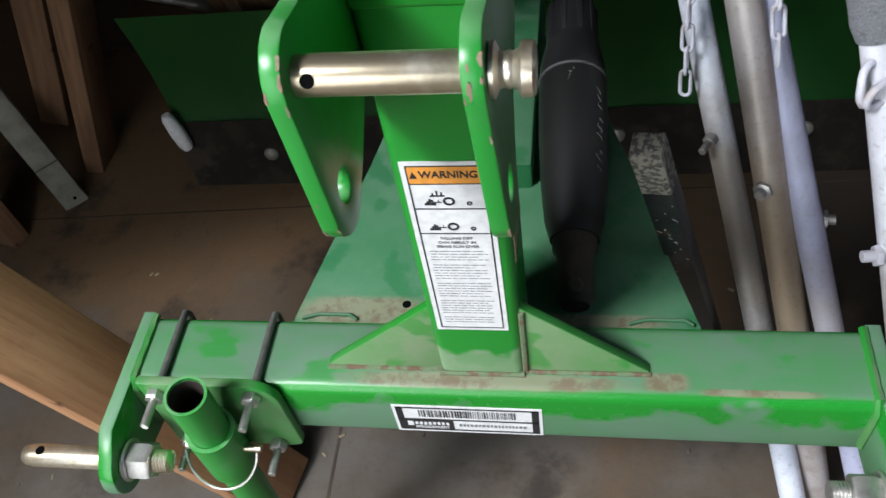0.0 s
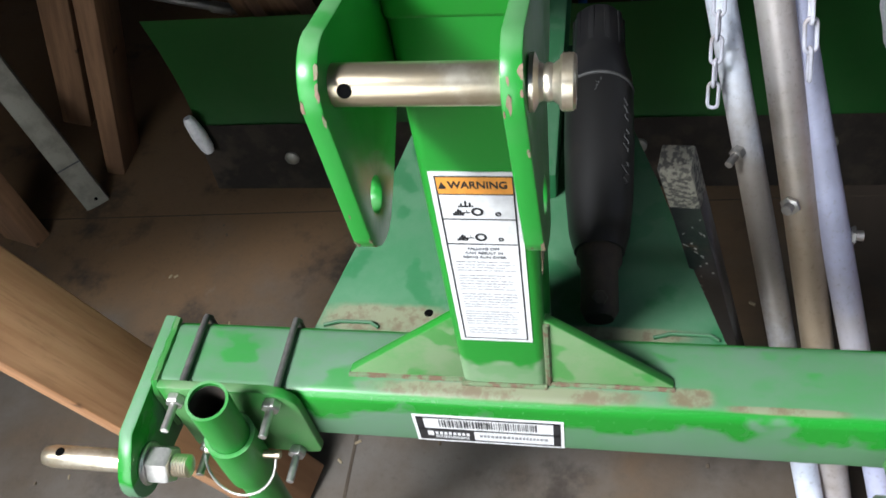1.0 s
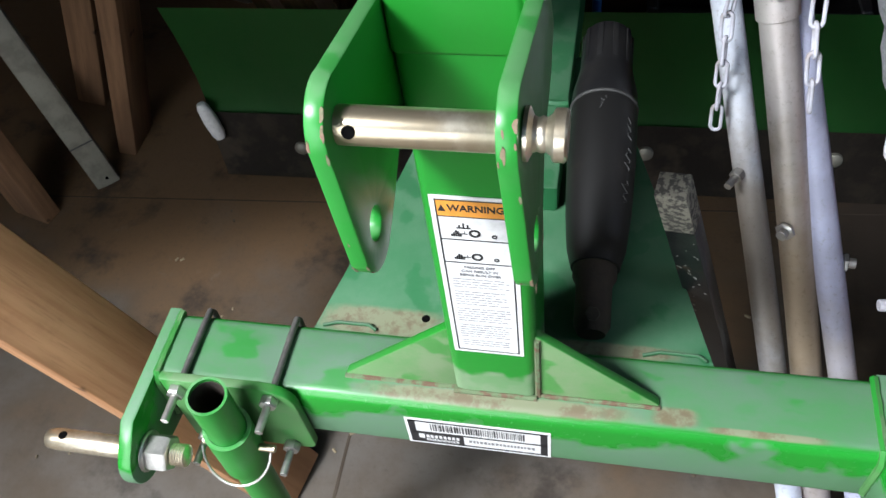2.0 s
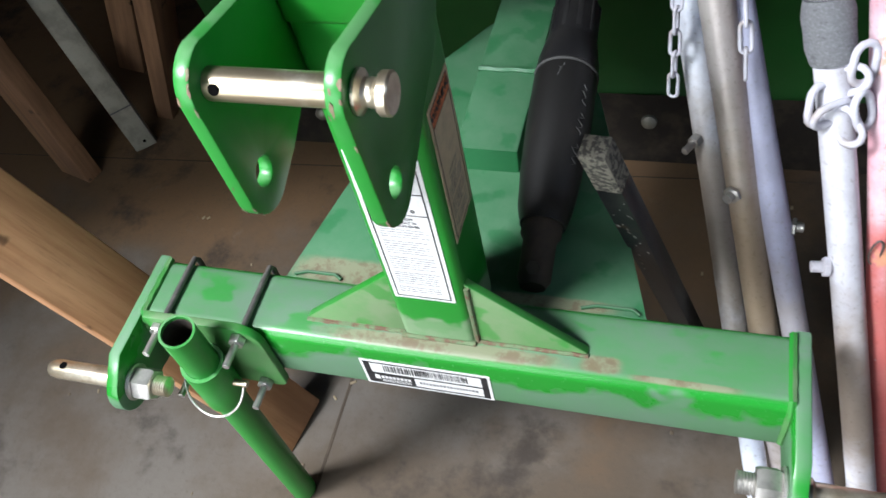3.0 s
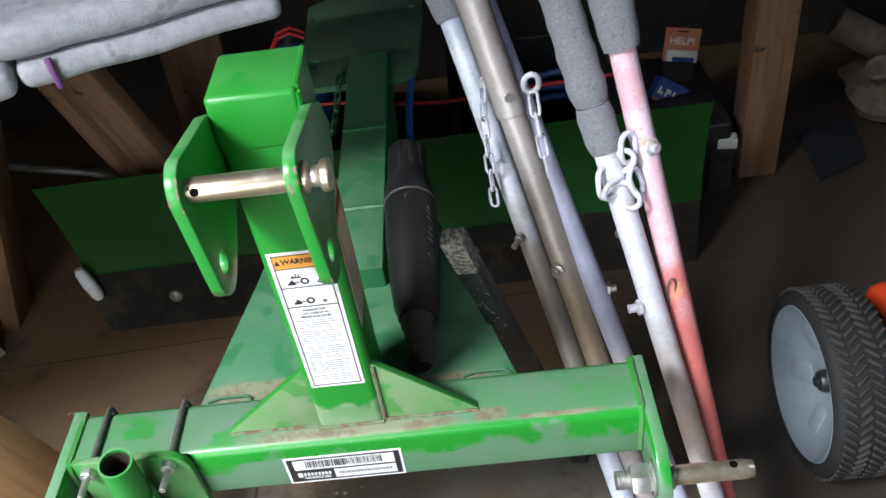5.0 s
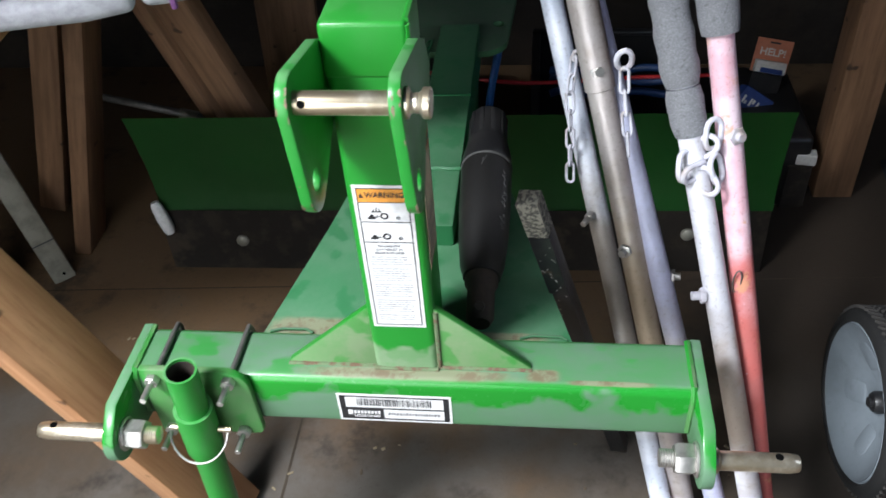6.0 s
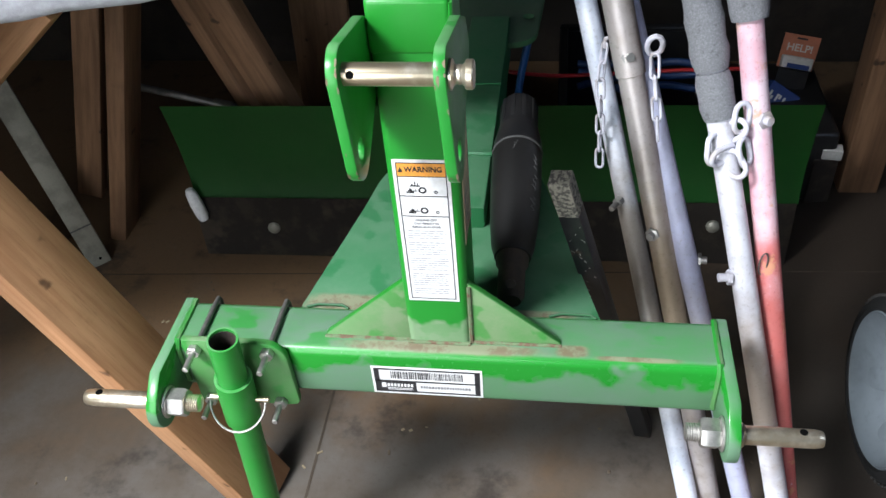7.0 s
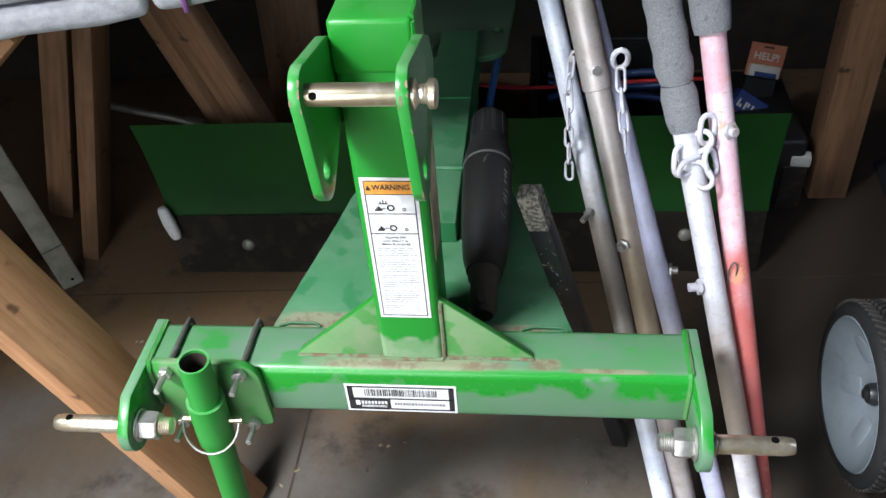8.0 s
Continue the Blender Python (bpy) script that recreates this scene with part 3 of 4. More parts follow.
        for i in range(6):
            prof += [(0.0096, 0.0028 * i), (0.0110, 0.0028 * i + 0.0014)]
        stub = lathe(prof + [(0.0094, 0.0165), (0, 0.0165)], (inn - side * 0.026, -0.057, 0.4455), (inn - side, -0.057, 0.4455), 16)
        part("threaded_end", stub, ZINC if side < 0 else STEEL, plate)
        # weld seam between bar and plate
        pts = [(inn - side * 0.002, 0.076 - 0.007 * i, 0.4905 + 0.0008 * math.sin(i * 2.1)) for i in range(11)] + [(inn - side * 0.002, -0.001 + 0.0006 * math.sin(i * 3), 0.482 - 0.0075 * i) for i in range(9)]
        part("weld", wire(pts, 0.0040, 6), GREEN_CLAMP, plate)
    # mast: a square tube with a welded cap
    x0, x1, y0, y1 = -0.0185, 0.0575, 0.0145, 0.0905
    r = 0.009
    sect = arc(x0 + r, y0 + r, r, 180, 270, 4) + arc(x1 - r, y0 + r, r, 270, 360, 4) + arc(x1 - r, y1 - r, r, 0, 90, 4) + arc(x0 + r, y1 - r, r, 90, 180, 4)
    mast_tube = prism(sect, 0.489, 0.926, 2)
    for v in mast_tube.verts:
        v.co.y += 0.0155 * (0.926 - v.co.z)
    mast = part("mast", mast_tube, GREEN_MAST, top, "upright square green tube")
    cap = part("mast_cap", box((x0 - 0.0003, y0 - 0.0003, 0.880), (x1 + 0.0003, y1 + 0.0003, 0.934), 0.0046, 3), GREEN_CAP, mast)
    # weld beads along the cap's side edge and down its corner
    bead = [(x1 - 0.0008 + 0.0004 * math.sin(i * 2.9), y0 + 0.006 + (y1 - y0 - 0.012) * i / 9, 0.9328 + 0.0005 * math.sin(i * 2.3)) for i in range(10)]
    part("weld", wire(bead, 0.0030, 7), GREEN_CAP, cap)
    part("weld", wire([(x1 + 0.0002, y0 + 0.004 + 0.0005 * math.sin(i * 2.5), 0.930 - 0.0060 * i) for i in range(8)], 0.0030, 7), GREEN_CAP, cap)
    m = Matrix(((1, 0, 0, -0.0112), (0, -0.0155, -1, y0 + 0.0054), (0, 1, -0.0155, 0.5630), (0, 0, 0, 1)))
    label_sheet(mast, m, 0.0590, 0.2005, WHITE, ORANGE_INK, GREY_INK)
    m = Matrix(((0, 0, 1, x1 + 0.0002), (1, 0, 0, 0.029), (0, 1, 0, 0.642), (0, 0, 0, 1)))
    label_sheet(mast, m, 0.0540, 0.1520, WHITE_TINTED, RED_INK, GREY_INK, False)
    # gussets at the mast's foot
    for s, xm, tipx in ((-1, x0 + 0.002, -0.124), (1, x1 - 0.002, 0.166)):
        g = [(xm, 0.489), (tipx, 0.489), (tipx + s * -0.002, 0.494), (xm, 0.588)]
        part("gusset", prism([(u, v) for u, v in g], 0.025, 0.034, 1, 0.0015), GREEN_GUSSET, top)
        pts = [(xm + (tipx - xm) * i / 14, 0.0242 + 0.0004 * math.sin(i * 2.7), 0.4898 + 0.0004 * math.sin(i * 1.7)) for i in range(15)]
        part("weld", wire(pts, 0.0030, 7), WELD, top, "rusty weld seam")
    part("weld", wire([(x0 + (x1 - x0) * i / 10, y0 + 0.0060, 0.4900 + 0.0004 * math.sin(i * 2)) for i in range(11)], 0.0032, 7), WELD, top, "rusty weld seam")
    part("weld", wire([(x1 + 0.001, 0.0245, 0.492 + 0.0075 * i) for i in range(13)], 0.0028, 7), WELD, top, "rusty weld seam")
    # top link ears
    ear = ([(0.066, 0.868), (0.046, 0.903), (0.012, 0.9205)] + arc(-0.069, 0.909, 0.0255, 70, 186, 10) + arc(-0.0685, 0.832, 0.0265, 188, 285, 9)
           + [(-0.030, 0.813), (0.008, 0.826), (0.05, 0.843)])
    def lean(bm):
        for v in bm.verts:
            v.co.x += 0.055 * (0.905 - v.co.z) * max(0.0, min(1.0, (0.012 - v.co.y) / 0.07))
        return bm
    for xa, xb in ((x0 - 0.0105, x0 - 0.0005), (x1 + 0.0005, x1 + 0.0105)):
        e = part("top_link_ear", lean(holed(ear, [(-0.0695, 0.8345, 0.0098)], xa, xb)), GREEN, top, "green steel ear with chipped edges")
        rng = random.Random(int(xa * 1e4))
        front = [p for p in ear if p[0] < -0.080]
        for k in range(9):
            i = 1 + int(k * (len(front) - 3) / 9)
            f = rng.random()
            p, q = Vector(front[i]), Vector(front[i + 1])
            c, d = p + (q - p) * f, (q - p).normalized()
            n = Vector((-d.y, d.x)) if -d.y < 0 else Vector((d.y, -d.x))
            xc = rng.choice((xa + 0.001, xb - 0.001, xa + 0.0035))
            size = rng.uniform(0.0005, 0.0015)
            ring = []
            for a in range(8):
                rr = size * rng.uniform(0.5, 1.2)
                along = c + d * (rr * 3.2 * math.sin(a * math.pi / 4))
                ring.append((min(xb, max(xa, xc + rr * math.cos(a * math.pi / 4))), along))
            sub = bmesh.new()
            lower = [sub.verts.new((x, p2.x - n.x * 0.001, p2.y - n.y * 0.001)) for x, p2 in ring]
            upper = [sub.verts.new((x, p2.x + n.x * 0.00015, p2.y + n.y * 0.00015)) for x, p2 in ring]
            sub.faces.new(upper)
            for a in range(8):
                sub.faces.new((lower[a], lower[(a + 1) % 8], upper[(a + 1) % 8], upper[a]))
            part("paint_chip", lean(sub), CHIP, e)
    pin = part("top_link_pin", lathe([(0, 0), (0.0098, 0), (0.0098, x1 - x0 + 0.003), (0.0095, x1 - x0 + 0.004), (0, x1 - x0 + 0.004)], (x0 - 0.004, -0.074, 0.911), (1, -0.074, 0.911), 28), ZINC, top, "zinc-plated pin between the ears")
    part("cotter_hole", rod((x0 + 0.0065, -0.0825, 0.9148), (x0 + 0.0065, -0.0838, 0.9154), 0.0034, 12), HOLE, pin)
    part("pin_neck", lathe([(0, 0), (0.0128, 0), (0.0128, 0.002), (0.0086, 0.004), (0.0078, 0.006), (0.0086, 0.008), (0.0080, 0.010), (0.0100, 0.0128), (0, 0.0128)], (x1 + 0.0105, -0.074, 0.911), (1, -0.074, 0.911), 22), ZINC, pin)
    part("pin_head", lathe([(0, 0), (0.0112, 0), (0.0124, 0.0012), (0.0124, 0.0058), (0.0112, 0.007), (0, 0.007)], (x1 + 0.0232, -0.074, 0.911), (1, -0.074, 0.911), 26), ZINC, pin)
    # data plate on the bar
    m = Matrix(((1, 0, 0, -0.066), (0, 0, -1, -0.0002), (0, 1, 0, 0.4165), (0, 0, 0, 1)))
    w, h = 0.138, 0.0495
    plate = part("data_plate", slab(m, 0, 0, w, h, 0, 0.0006), WHITE, bar, "white printed plate with a bar code")
    bm = None
    for q in ((0.003, 0.003, w - 0.003, 0.0055), (0.003, h - 0.0055, w - 0.003, h - 0.003), (0.003, 0.003, 0.0095, h - 0.003), (w - 0.0095, 0.003, w - 0.003, h - 0.003), (0.003, 0.0225, w - 0.003, 0.0250), (0.0095, 0.0055, 0.055, 0.0225)):
        bm = slab(m, *q, 0.0007, 0.0002, bm)
    part("border", bm, INK, plate)
    bm = None
    rng = random.Random(11)
    x = 0.024
    while x < 0.114:
        wd = rng.choice((0.0006, 0.0011, 0.0017))
        bm = slab(m, x, 0.0285, x + wd, 0.0415, 0.0007, 0.0002, bm)
        x += wd + rng.choice((0.0007, 0.0010, 0.0015))
    tagged(part("bar_code", bm, INK, plate), kind="stuff")
    bm = None
    for k in range(8):
        bm = slab(m, 0.0185 + 0.0042 * k, 0.0135, 0.0213 + 0.0042 * k, 0.0190, 0.0010, 0.0001, bm)
    bm = slab(m, 0.0112, 0.0115, 0.0168, 0.0200, 0.0010, 0.0001, bm)
    for k in range(2):
        bm = slab(m, 0.018, 0.0075 + 0.0026 * k, 0.050, 0.0086 + 0.0026 * k, 0.0010, 0.0001, bm)
    part("maker_mark", bm, WHITE, plate)
    bm = None
    x = 0.060
    while x < 0.122:
        wd = rng.choice((0.0022, 0.003))
        bm = slab(m, x, 0.0120, x + wd, 0.0165, 0.0007, 0.0002, bm)
        x += wd + 0.0010
    tagged(part("fine_print", bm, GREY_INK, plate), kind="stuff")
    # U-bolts, clamp plate, sleeve, stand leg and its ring pin
    clamp = part("clamp_plate", prism([(-0.297, 0.394), (-0.176, 0.394)] + arc(-0.174, 0.404, 0.010, 290, 360, 4)[1:] + arc(-0.194, 0.480, 0.028, 0, 90, 6) + [(-0.297, 0.508)], -0.0115, -0.0015, 1, 0.002), GREEN_CLAMP, top)
    for xb in (-0.281, -0.188):
        ub = part("u_bolt", wire([(xb, -0.038, 0.4945), (xb, 0.06, 0.4945), (xb, 0.0790, 0.4930), (xb, 0.0825, 0.486), (xb, 0.0825, 0.414), (xb, 0.0790, 0.405), (xb, 0.06, 0.4025), (xb, -0.040, 0.4025)], 0.0033, 10), DARK_STEEL, top, "dull steel U-bolt round the bar")
        for zb in (0.4945, 0.4025):
            part("nut", hexnut((xb, -0.0117, zb), (xb, -0.0205, zb), 0.0155), STEEL, ub)
            part("stud", rod((xb, -0.0205, zb), (xb, -0.047, zb), 0.0039, 10), STEEL, ub)
    foot, head = Vector((-0.272, 0.004, 0.004)), Vector((-0.223, -0.042, 0.547))
    leg = part("stand_leg", pipe(foot, head, 0.0185, 0.0025, 28), GREEN, top, "green tube stand leg, open at the top")
    # Dark lining: the shade inside the tube put into a rusty colour.
    part("tube_bore", pipe(foot + (head - foot) * 0.5, foot + (head - foot) * 0.992, 0.01585, 0.0006, 24), LUG, leg, "rusty inside of the tube, darkened for its shade")
    d = (head - foot).normalized()
    mid = foot + d * 0.44
    sleeve = part("stand_sleeve", pipe(mid - d * 0.052, mid + d * 0.032, 0.0232, 0.0042, 28), GREEN, top)
    pinz = mid - d * 0.012
    part("ring_pin", rod(pinz + Vector((-0.036, 0, 0)), pinz + Vector((0.040, 0, 0)), 0.0038, 12), ZINC, sleeve)
    ring = [pinz + Vector((0.036 * math.cos(radians(a)), -0.004 - 0.026 * abs(math.sin(radians(a))), 0.030 * math.sin(radians(a)) - 0.001)) for a in range(180, 361, 12)]
    part("ring", wire(ring, 0.0014, 8), STEEL, sleeve, "thin steel spring ring")
    # frame plate behind the bar, and the boom
    deck = [(-0.1755, 0.080), (0.2155, 0.080), (0.189, 0.172), (0.160, 0.285), (0.128, 0.39), (0.07, 0.52), (-0.035, 0.52), (-0.100, 0.42), (-0.119, 0.365), (-0.131, 0.295)]
    frame_plate = part("frame_plate", prism(deck, 0.466, 0.4765, 2, 0.0015), GREEN_OLD, top, "dusty flat green plate")
    part("edge_strip", wire([(-0.165, 0.084, 0.479), (-0.150, 0.088, 0.4805), (-0.118, 0.088, 0.4805), (-0.110, 0.084, 0.478)], 0.0019, 8), GREEN_SHADE, frame_plate)
    part("edge_strip", wire([(0.150, 0.084, 0.479), (0.165, 0.088, 0.4805), (0.200, 0.088, 0.4805), (0.208, 0.084, 0.478)], 0.0019, 8), GREEN_SHADE, frame_plate)
    part("plate_hole", rod((-0.063, 0.104, 0.4764), (-0.063, 0.104, 0.4770), 0.0045, 12), HOLE, frame_plate)
    sec = [(0.258, 0.4768), (0.258, 0.512), (0.388, 0.513), (0.596, 0.514), (0.84, 0.520), (0.84, 0.44), (0.60, 0.43), (0.38, 0.466)]
    boom = part("boom", prism(sec, -0.0195, 0.0545, 0, 0.004), GREEN_OLD, top, "dusty green box boom with weld seams")
    part("weld", wire([(-0.019 + 0.0122 * i, 0.389 + 0.001 * math.sin(i * 2.2), 0.514) for i in range(7)], 0.0042, 6), GREEN_OLD, boom)
    part("weld", wire([(-0.019 + 0.0122 * i, 0.597, 0.5145) for i in range(7)], 0.0025, 6), GREEN_OLD, boom)
    # slewing plate with holes
    turn = [(-0.118, 1.02), (-0.118, 0.835)] + arc(-0.068, 0.814, 0.050, 180, 270, 5) + arc(0.058, 0.814, 0.050, 270, 360, 5) + [(0.118, 0.99), (0.118, 1.10), (0.06, 1.14), (-0.07, 1.14), (-0.122, 1.10)]
    tt = part("slewing_plate", holed(turn, [(-0.089, 0.858, 0.010), (0.088, 0.874, 0.011), (-0.101, 1.040, 0.010), (0.094, 1.045, 0.010)], 0.492, 0.504, 2), GREEN_SHADE, top, "dull dusty green plate with locking holes")
    part("king_post", rod((-0.005, 0.93, 0.12), (-0.005, 0.93, 0.492), 0.045, 24), GREEN_SHADE, top)
    # blade: a curved mouldboard and a bolted cutting edge, turned a little about the upright
    def bend(x, y):
        return y + 0.0200 * x + 0.757
    def sheet(prof, xl, xr, back):
        sub = bmesh.new()
        rows = []
        for yy, zz in prof:
            a = xl + 0.010 * (0.366 - zz) / 0.22
            rows.append([sub.verts.new((a + (xr - a) * i / 24, bend(a + (xr - a) * i / 24, yy), zz)) for i in range(25)])
        for p, q in zip(rows, rows[1:]):
            for i in range(24):
                sub.faces.new((p[i], p[i + 1], q[i + 1], q[i]))
        bmesh.ops.solidify(sub, geom=sub.faces[:], thickness=back)
        return sub
    blade = part("mouldboard", sheet([(-0.010, 0.146), (-0.004, 0.17), (-0.001, 0.21), (-0.002, 0.26), (-0.008, 0.325), (-0.018, 0.384)], -0.650, 0.640, 0.007), GREEN_BLADE, top, "dull green curved steel sheet")
    edge = part("cutting_edge", sheet([(-0.034, 0.002), (-0.031, 0.012), (-0.024, 0.075), (-0.014, 0.150)], -0.655, 0.636, 0.013), DUSTY_IRON, top, "dusty brown cutting edge")
    for bx, bz in ((-0.470, 0.075), (-0.16, 0.085), (0.165, 0.095), (0.476, 0.096)):
        yb = bend(bx, -0.026)
        part("bolt_head", lathe([(0, -0.004), (0.014, -0.004), (0.0135, 0.002), (0.009, 0.006), (0, 0.0072)], (bx, yb, bz), (bx, yb - 1, bz + 0.12), 18), PALE_METAL, edge)
    part("end_cap", lathe([(0, 0), (0.009, 0.003), (0.013, 0.014), (0.0145, 0.045), (0.012, 0.074), (0.008, 0.084), (0, 0.087)], (-0.621, 0.711, 0.100), (-0.641, 0.717, 0.190), 16), WHITE, top, "white plastic marker on the blade")
    # chain on the slewing plate
    links_chain([(-0.036, 0.795, 0.509), (-0.038, 0.750, 0.511), (-0.036, 0.700, 0.502), (-0.040, 0.640, 0.494), (-0.052, 0.612, 0.490), (-0.074, 0.655, 0.488), (-0.066, 0.680, 0.486)], 0.032, 0.0022, 0.0100, GREEN_OLD, top, "chain_link")
    return top


def link_mesh(length, wide, r):
    """One long chain link along z, round its middle."""
    h = length / 2 - wide / 2
    pts = [(wide / 2 * math.cos(radians(a)), 0, h + wide / 2 * math.sin(radians(a))) for a in range(0, 181, 30)]
    pts += [(wide / 2 * math.cos(radians(a)), 0, -h + wide / 2 * math.sin(radians(a))) for a in range(180, 361, 30)]
    return wire(pts, r, 7, True)


def links_chain(points, length, r, wide, material, parent, name="link"):
    """Chain links one by one along a line of points, each turned a quarter against the last."""
    pts = [Vector(p) for p in points]
    pitch = length - 2.2 * r
    place, i, turn = pts[0].copy(), 1, 0
    mesh = finish(link_mesh(length, wide, r), name, material, 60)
    while i < len(pts):
        to = pts[i] - place
        if to.length < pitch * 0.75:
            i += 1
            continue
        d = to.normalized()
        m = aim(place, place + d) @ Matrix.Translation((0, 0, pitch / 2)) @ Matrix.Rotation(radians(25 + 90 * (turn % 2)), 4, "Z")
        ob = new(name, mesh)
        ob.parent = parent
        ob.matrix_basis = Matrix.Translation(-ORIGIN[parent]) @ m
        place += d * pitch
        turn += 1


rear_blade()


# ---- black sleeved cylinder lying on the frame plate ----
def cylinder():
    a, b = Vector((0.101, 0.094, 0.498)), Vector((0.094, 0.440, 0.558))
    t = thing("sleeved_cylinder", (0.096, 0.25, 0.478), "black plastic-sleeved cylinder with scuffs, lying on the green plate", "cylinder")
    def turned(profile, n):
        return lathe([(r, d * 1.06) for r, d in profile], a, b, n)
    body = part("sleeve", turned([(0, 0.062), (0.024, 0.062), (0.029, 0.080), (0.033, 0.12), (0.0355, 0.18), (0.036, 0.238), (0.034, 0.248), (0, 0.248)], 32), BLACK_DUSTY, t)
    part("ring", turned([(0, 0.243), (0.0362, 0.243), (0.0370, 0.2445), (0.0362, 0.246), (0, 0.246)], 32), MARK, t, "grey ring round the sleeve")
    part("collar", turned([(0, 0.247), (0.0358, 0.247), (0.035, 0.262), (0.0305, 0.284), (0.0295, 0.290), (0, 0.290)], 32), BLACK, t)
    cap = part("end_cap", turned([(0, 0.290), (0.0285, 0.290), (0.0268, 0.340), (0.0245, 0.3445), (0.0185, 0.3455), (0.0175, 0.335), (0, 0.335)], 28), BLACK, t)
    ribs = bmesh.new()
    m = aim(a, b) @ Matrix.Diagonal((1, 1, 1.06, 1))
    for k in range(10):
        sub = box((0.0245, -0.0035, 0.296), (0.0285, 0.0035, 0.341), 0.0014, 2)
        bmesh.ops.transform(sub, matrix=m @ Matrix.Rotation(2 * math.pi * k / 10, 4, "Z"), verts=sub.verts)
        joined(ribs, sub)
    part("rib", ribs, BLACK, cap)
    part("lug", turned([(0, -0.004), (0.013, -0.004), (0.0175, 0.004), (0.0175, 0.045), (0.0215, 0.052), (0.0215, 0.066), (0, 0.066)], 24), LUG, t, "rust-brown end lug")
    part("lug_bolt", hexnut(a + Vector((0, 0.010, 0.012)), a + Vector((0, 0.004, 0.0225)), 0.0125), DUSTY_IRON, t)
    # plain marks in place of a maker's lettering, and scuffs
    rng = random.Random(3)
    v = m.to_3x3().inverted() @ Vector((0.55, -0.35, 0.75))
    face = math.atan2(v.y, v.x)
    def on_sleeve(s, ang, r=0.0358):
        r = r - 0.003 * max(0.0, (0.18 - s) / 0.06)
        return m @ Vector((r * math.cos(face + radians(ang)), r * math.sin(face + radians(ang)), s))
    for k in range(3):
        s0 = 0.122 + 0.036 * k
        pts = [on_sleeve(s0 + 0.0030 * j, 14 + 7 * math.sin(j * 1.9 + k) + rng.uniform(-3, 3)) for j in range(9)]
        part("scuff", wire(pts, 0.0006, 5), MARK, body)
    for k in range(4):
        pts = [on_sleeve(0.222 + 0.004 * k + 0.001 * j, -42 + 3 * k + rng.uniform(-2, 2) * j) for j in range(4)]
        part("scuff", wire(pts, 0.0007, 5), MARK, body)


cylinder()


# ---- black bar leaning beside the plate ----
def leaning_bar():
    a, b = Vector((0.318, 0.276, 0.006)), Vector((0.158, 0.140, 0.655))
    d = (b - a).normalized()
    t = thing("square_bar", a, "black painted steel bar with chipped pale end", "steel bar")
    for name, p, q, mat, lab in (("painted_length", a, b - d * 0.062, BLACK_BAR, ""), ("chipped_end", b - d * 0.062, b, WORN, "end with the paint chipped to bare grey")):
        bm, m = board(p, q, 0.027, 0.024, (1, -0.25, 0.2), 0.0015)
        bmesh.ops.transform(bm, matrix=m, verts=bm.verts)
        part(name, bm, mat, t, lab)
    rng = random.Random(8)
    bm2, m = board(a, b, 0.027, 0.024, (1, -0.25, 0.2))
    bm2.free()
    L = (b - a).length
    for k in range(18):
        s = L - 0.07 - rng.random() * 0.17
        x = (rng.random() - 0.5) * 0.020
        sub = box((x, -0.0125, s), (x + 0.0006 + rng.random() * 0.0018, -0.0118, s + 0.001 + rng.random() * 0.005), 0.0003, 1)
        bmesh.ops.transform(sub, matrix=Matrix.Translation((x, 0, s)) @ Matrix.Rotation(rng.uniform(-0.9, 0.9), 4, "Y") @ Matrix.Translation((-x, 0, -s)), verts=sub.verts)
        bmesh.ops.transform(sub, matrix=m, verts=sub.verts)
        part("paint_fleck", sub, FOAM_PALE, t, "pale fleck of dried paint")


leaning_bar()


# ---- pipes leaning in a bundle ----
def at_height(a, b, z):
    a, b = Vector(a), Vector(b)
    return a + (b - a) * ((z - a.z) / (b.z - a.z))


def leaning_pipe(name, foot, over, r, material, label, top=1.3):
    foot = Vector(foot)
    end = at_height(foot, over, top)
    t = thing(name, foot, label, "pipe", "pipes leaning together")
    part("tube", pipe(foot, end, r, 0.003, 28), material, t)
    return t, lambda z: at_height(foot, over, z), (end - foot).normalized()


def cross_bolt(parent, c, way, length, r=0.0055, material=None):
    c, way = Vector(c), Vector(way).normalized()
    part("bolt", rod(c, c + way * length, r, 12), material or STEEL, parent)
    part("nut", hexnut(c + way * length * 0.12, c + way * length * 0.45, r * 3.2), material or STEEL, parent)


def foam(parent, on, lo, hi, r, inner):
    a, b = on(lo), on(hi)
    L = (b - a).length
    k = max(3, int(L / 0.012))
    rng = random.Random(int(lo * 1000))
    prof = [(inner, 0)] + [(r + 0.0014 * rng.uniform(-1, 1) - (0.003 if i in (0, k) else 0), L * i / k) for i in range(k + 1)] + [(inner, L)]
    part("foam_sleeve", lathe(prof, a, b, 28), FOAM, parent, "torn grey foam sleeve")


def pipes():
    t, on, d = leaning_pipe("leaning_pipe", (0.390, 0.064, 0.0), (0.219, 0.421, 0.6), 0.0155, PIPE_PALE, "pale galvanised pipe with a bolt, leaning in a bundle")
    cross_bolt(t, on(0.476) + Vector((-0.006, -0.012, 0)), (-0.5, -0.85, 0.0), 0.030, 0.0043)
    foam(t, on, 0.735, 1.1, 0.0225, 0.0155)
    t, on, d = leaning_pipe("leaning_pipe", (0.4195, 0.107, 0.0), (0.267, 0.299, 0.6), 0.0172, PIPE_WORN, "worn shiny steel pipe with a chain bolted on")
    cross_bolt(t, on(0.484) + Vector((-0.008, -0.014, 0)), (-0.5, -0.85, 0.1), 0.014)
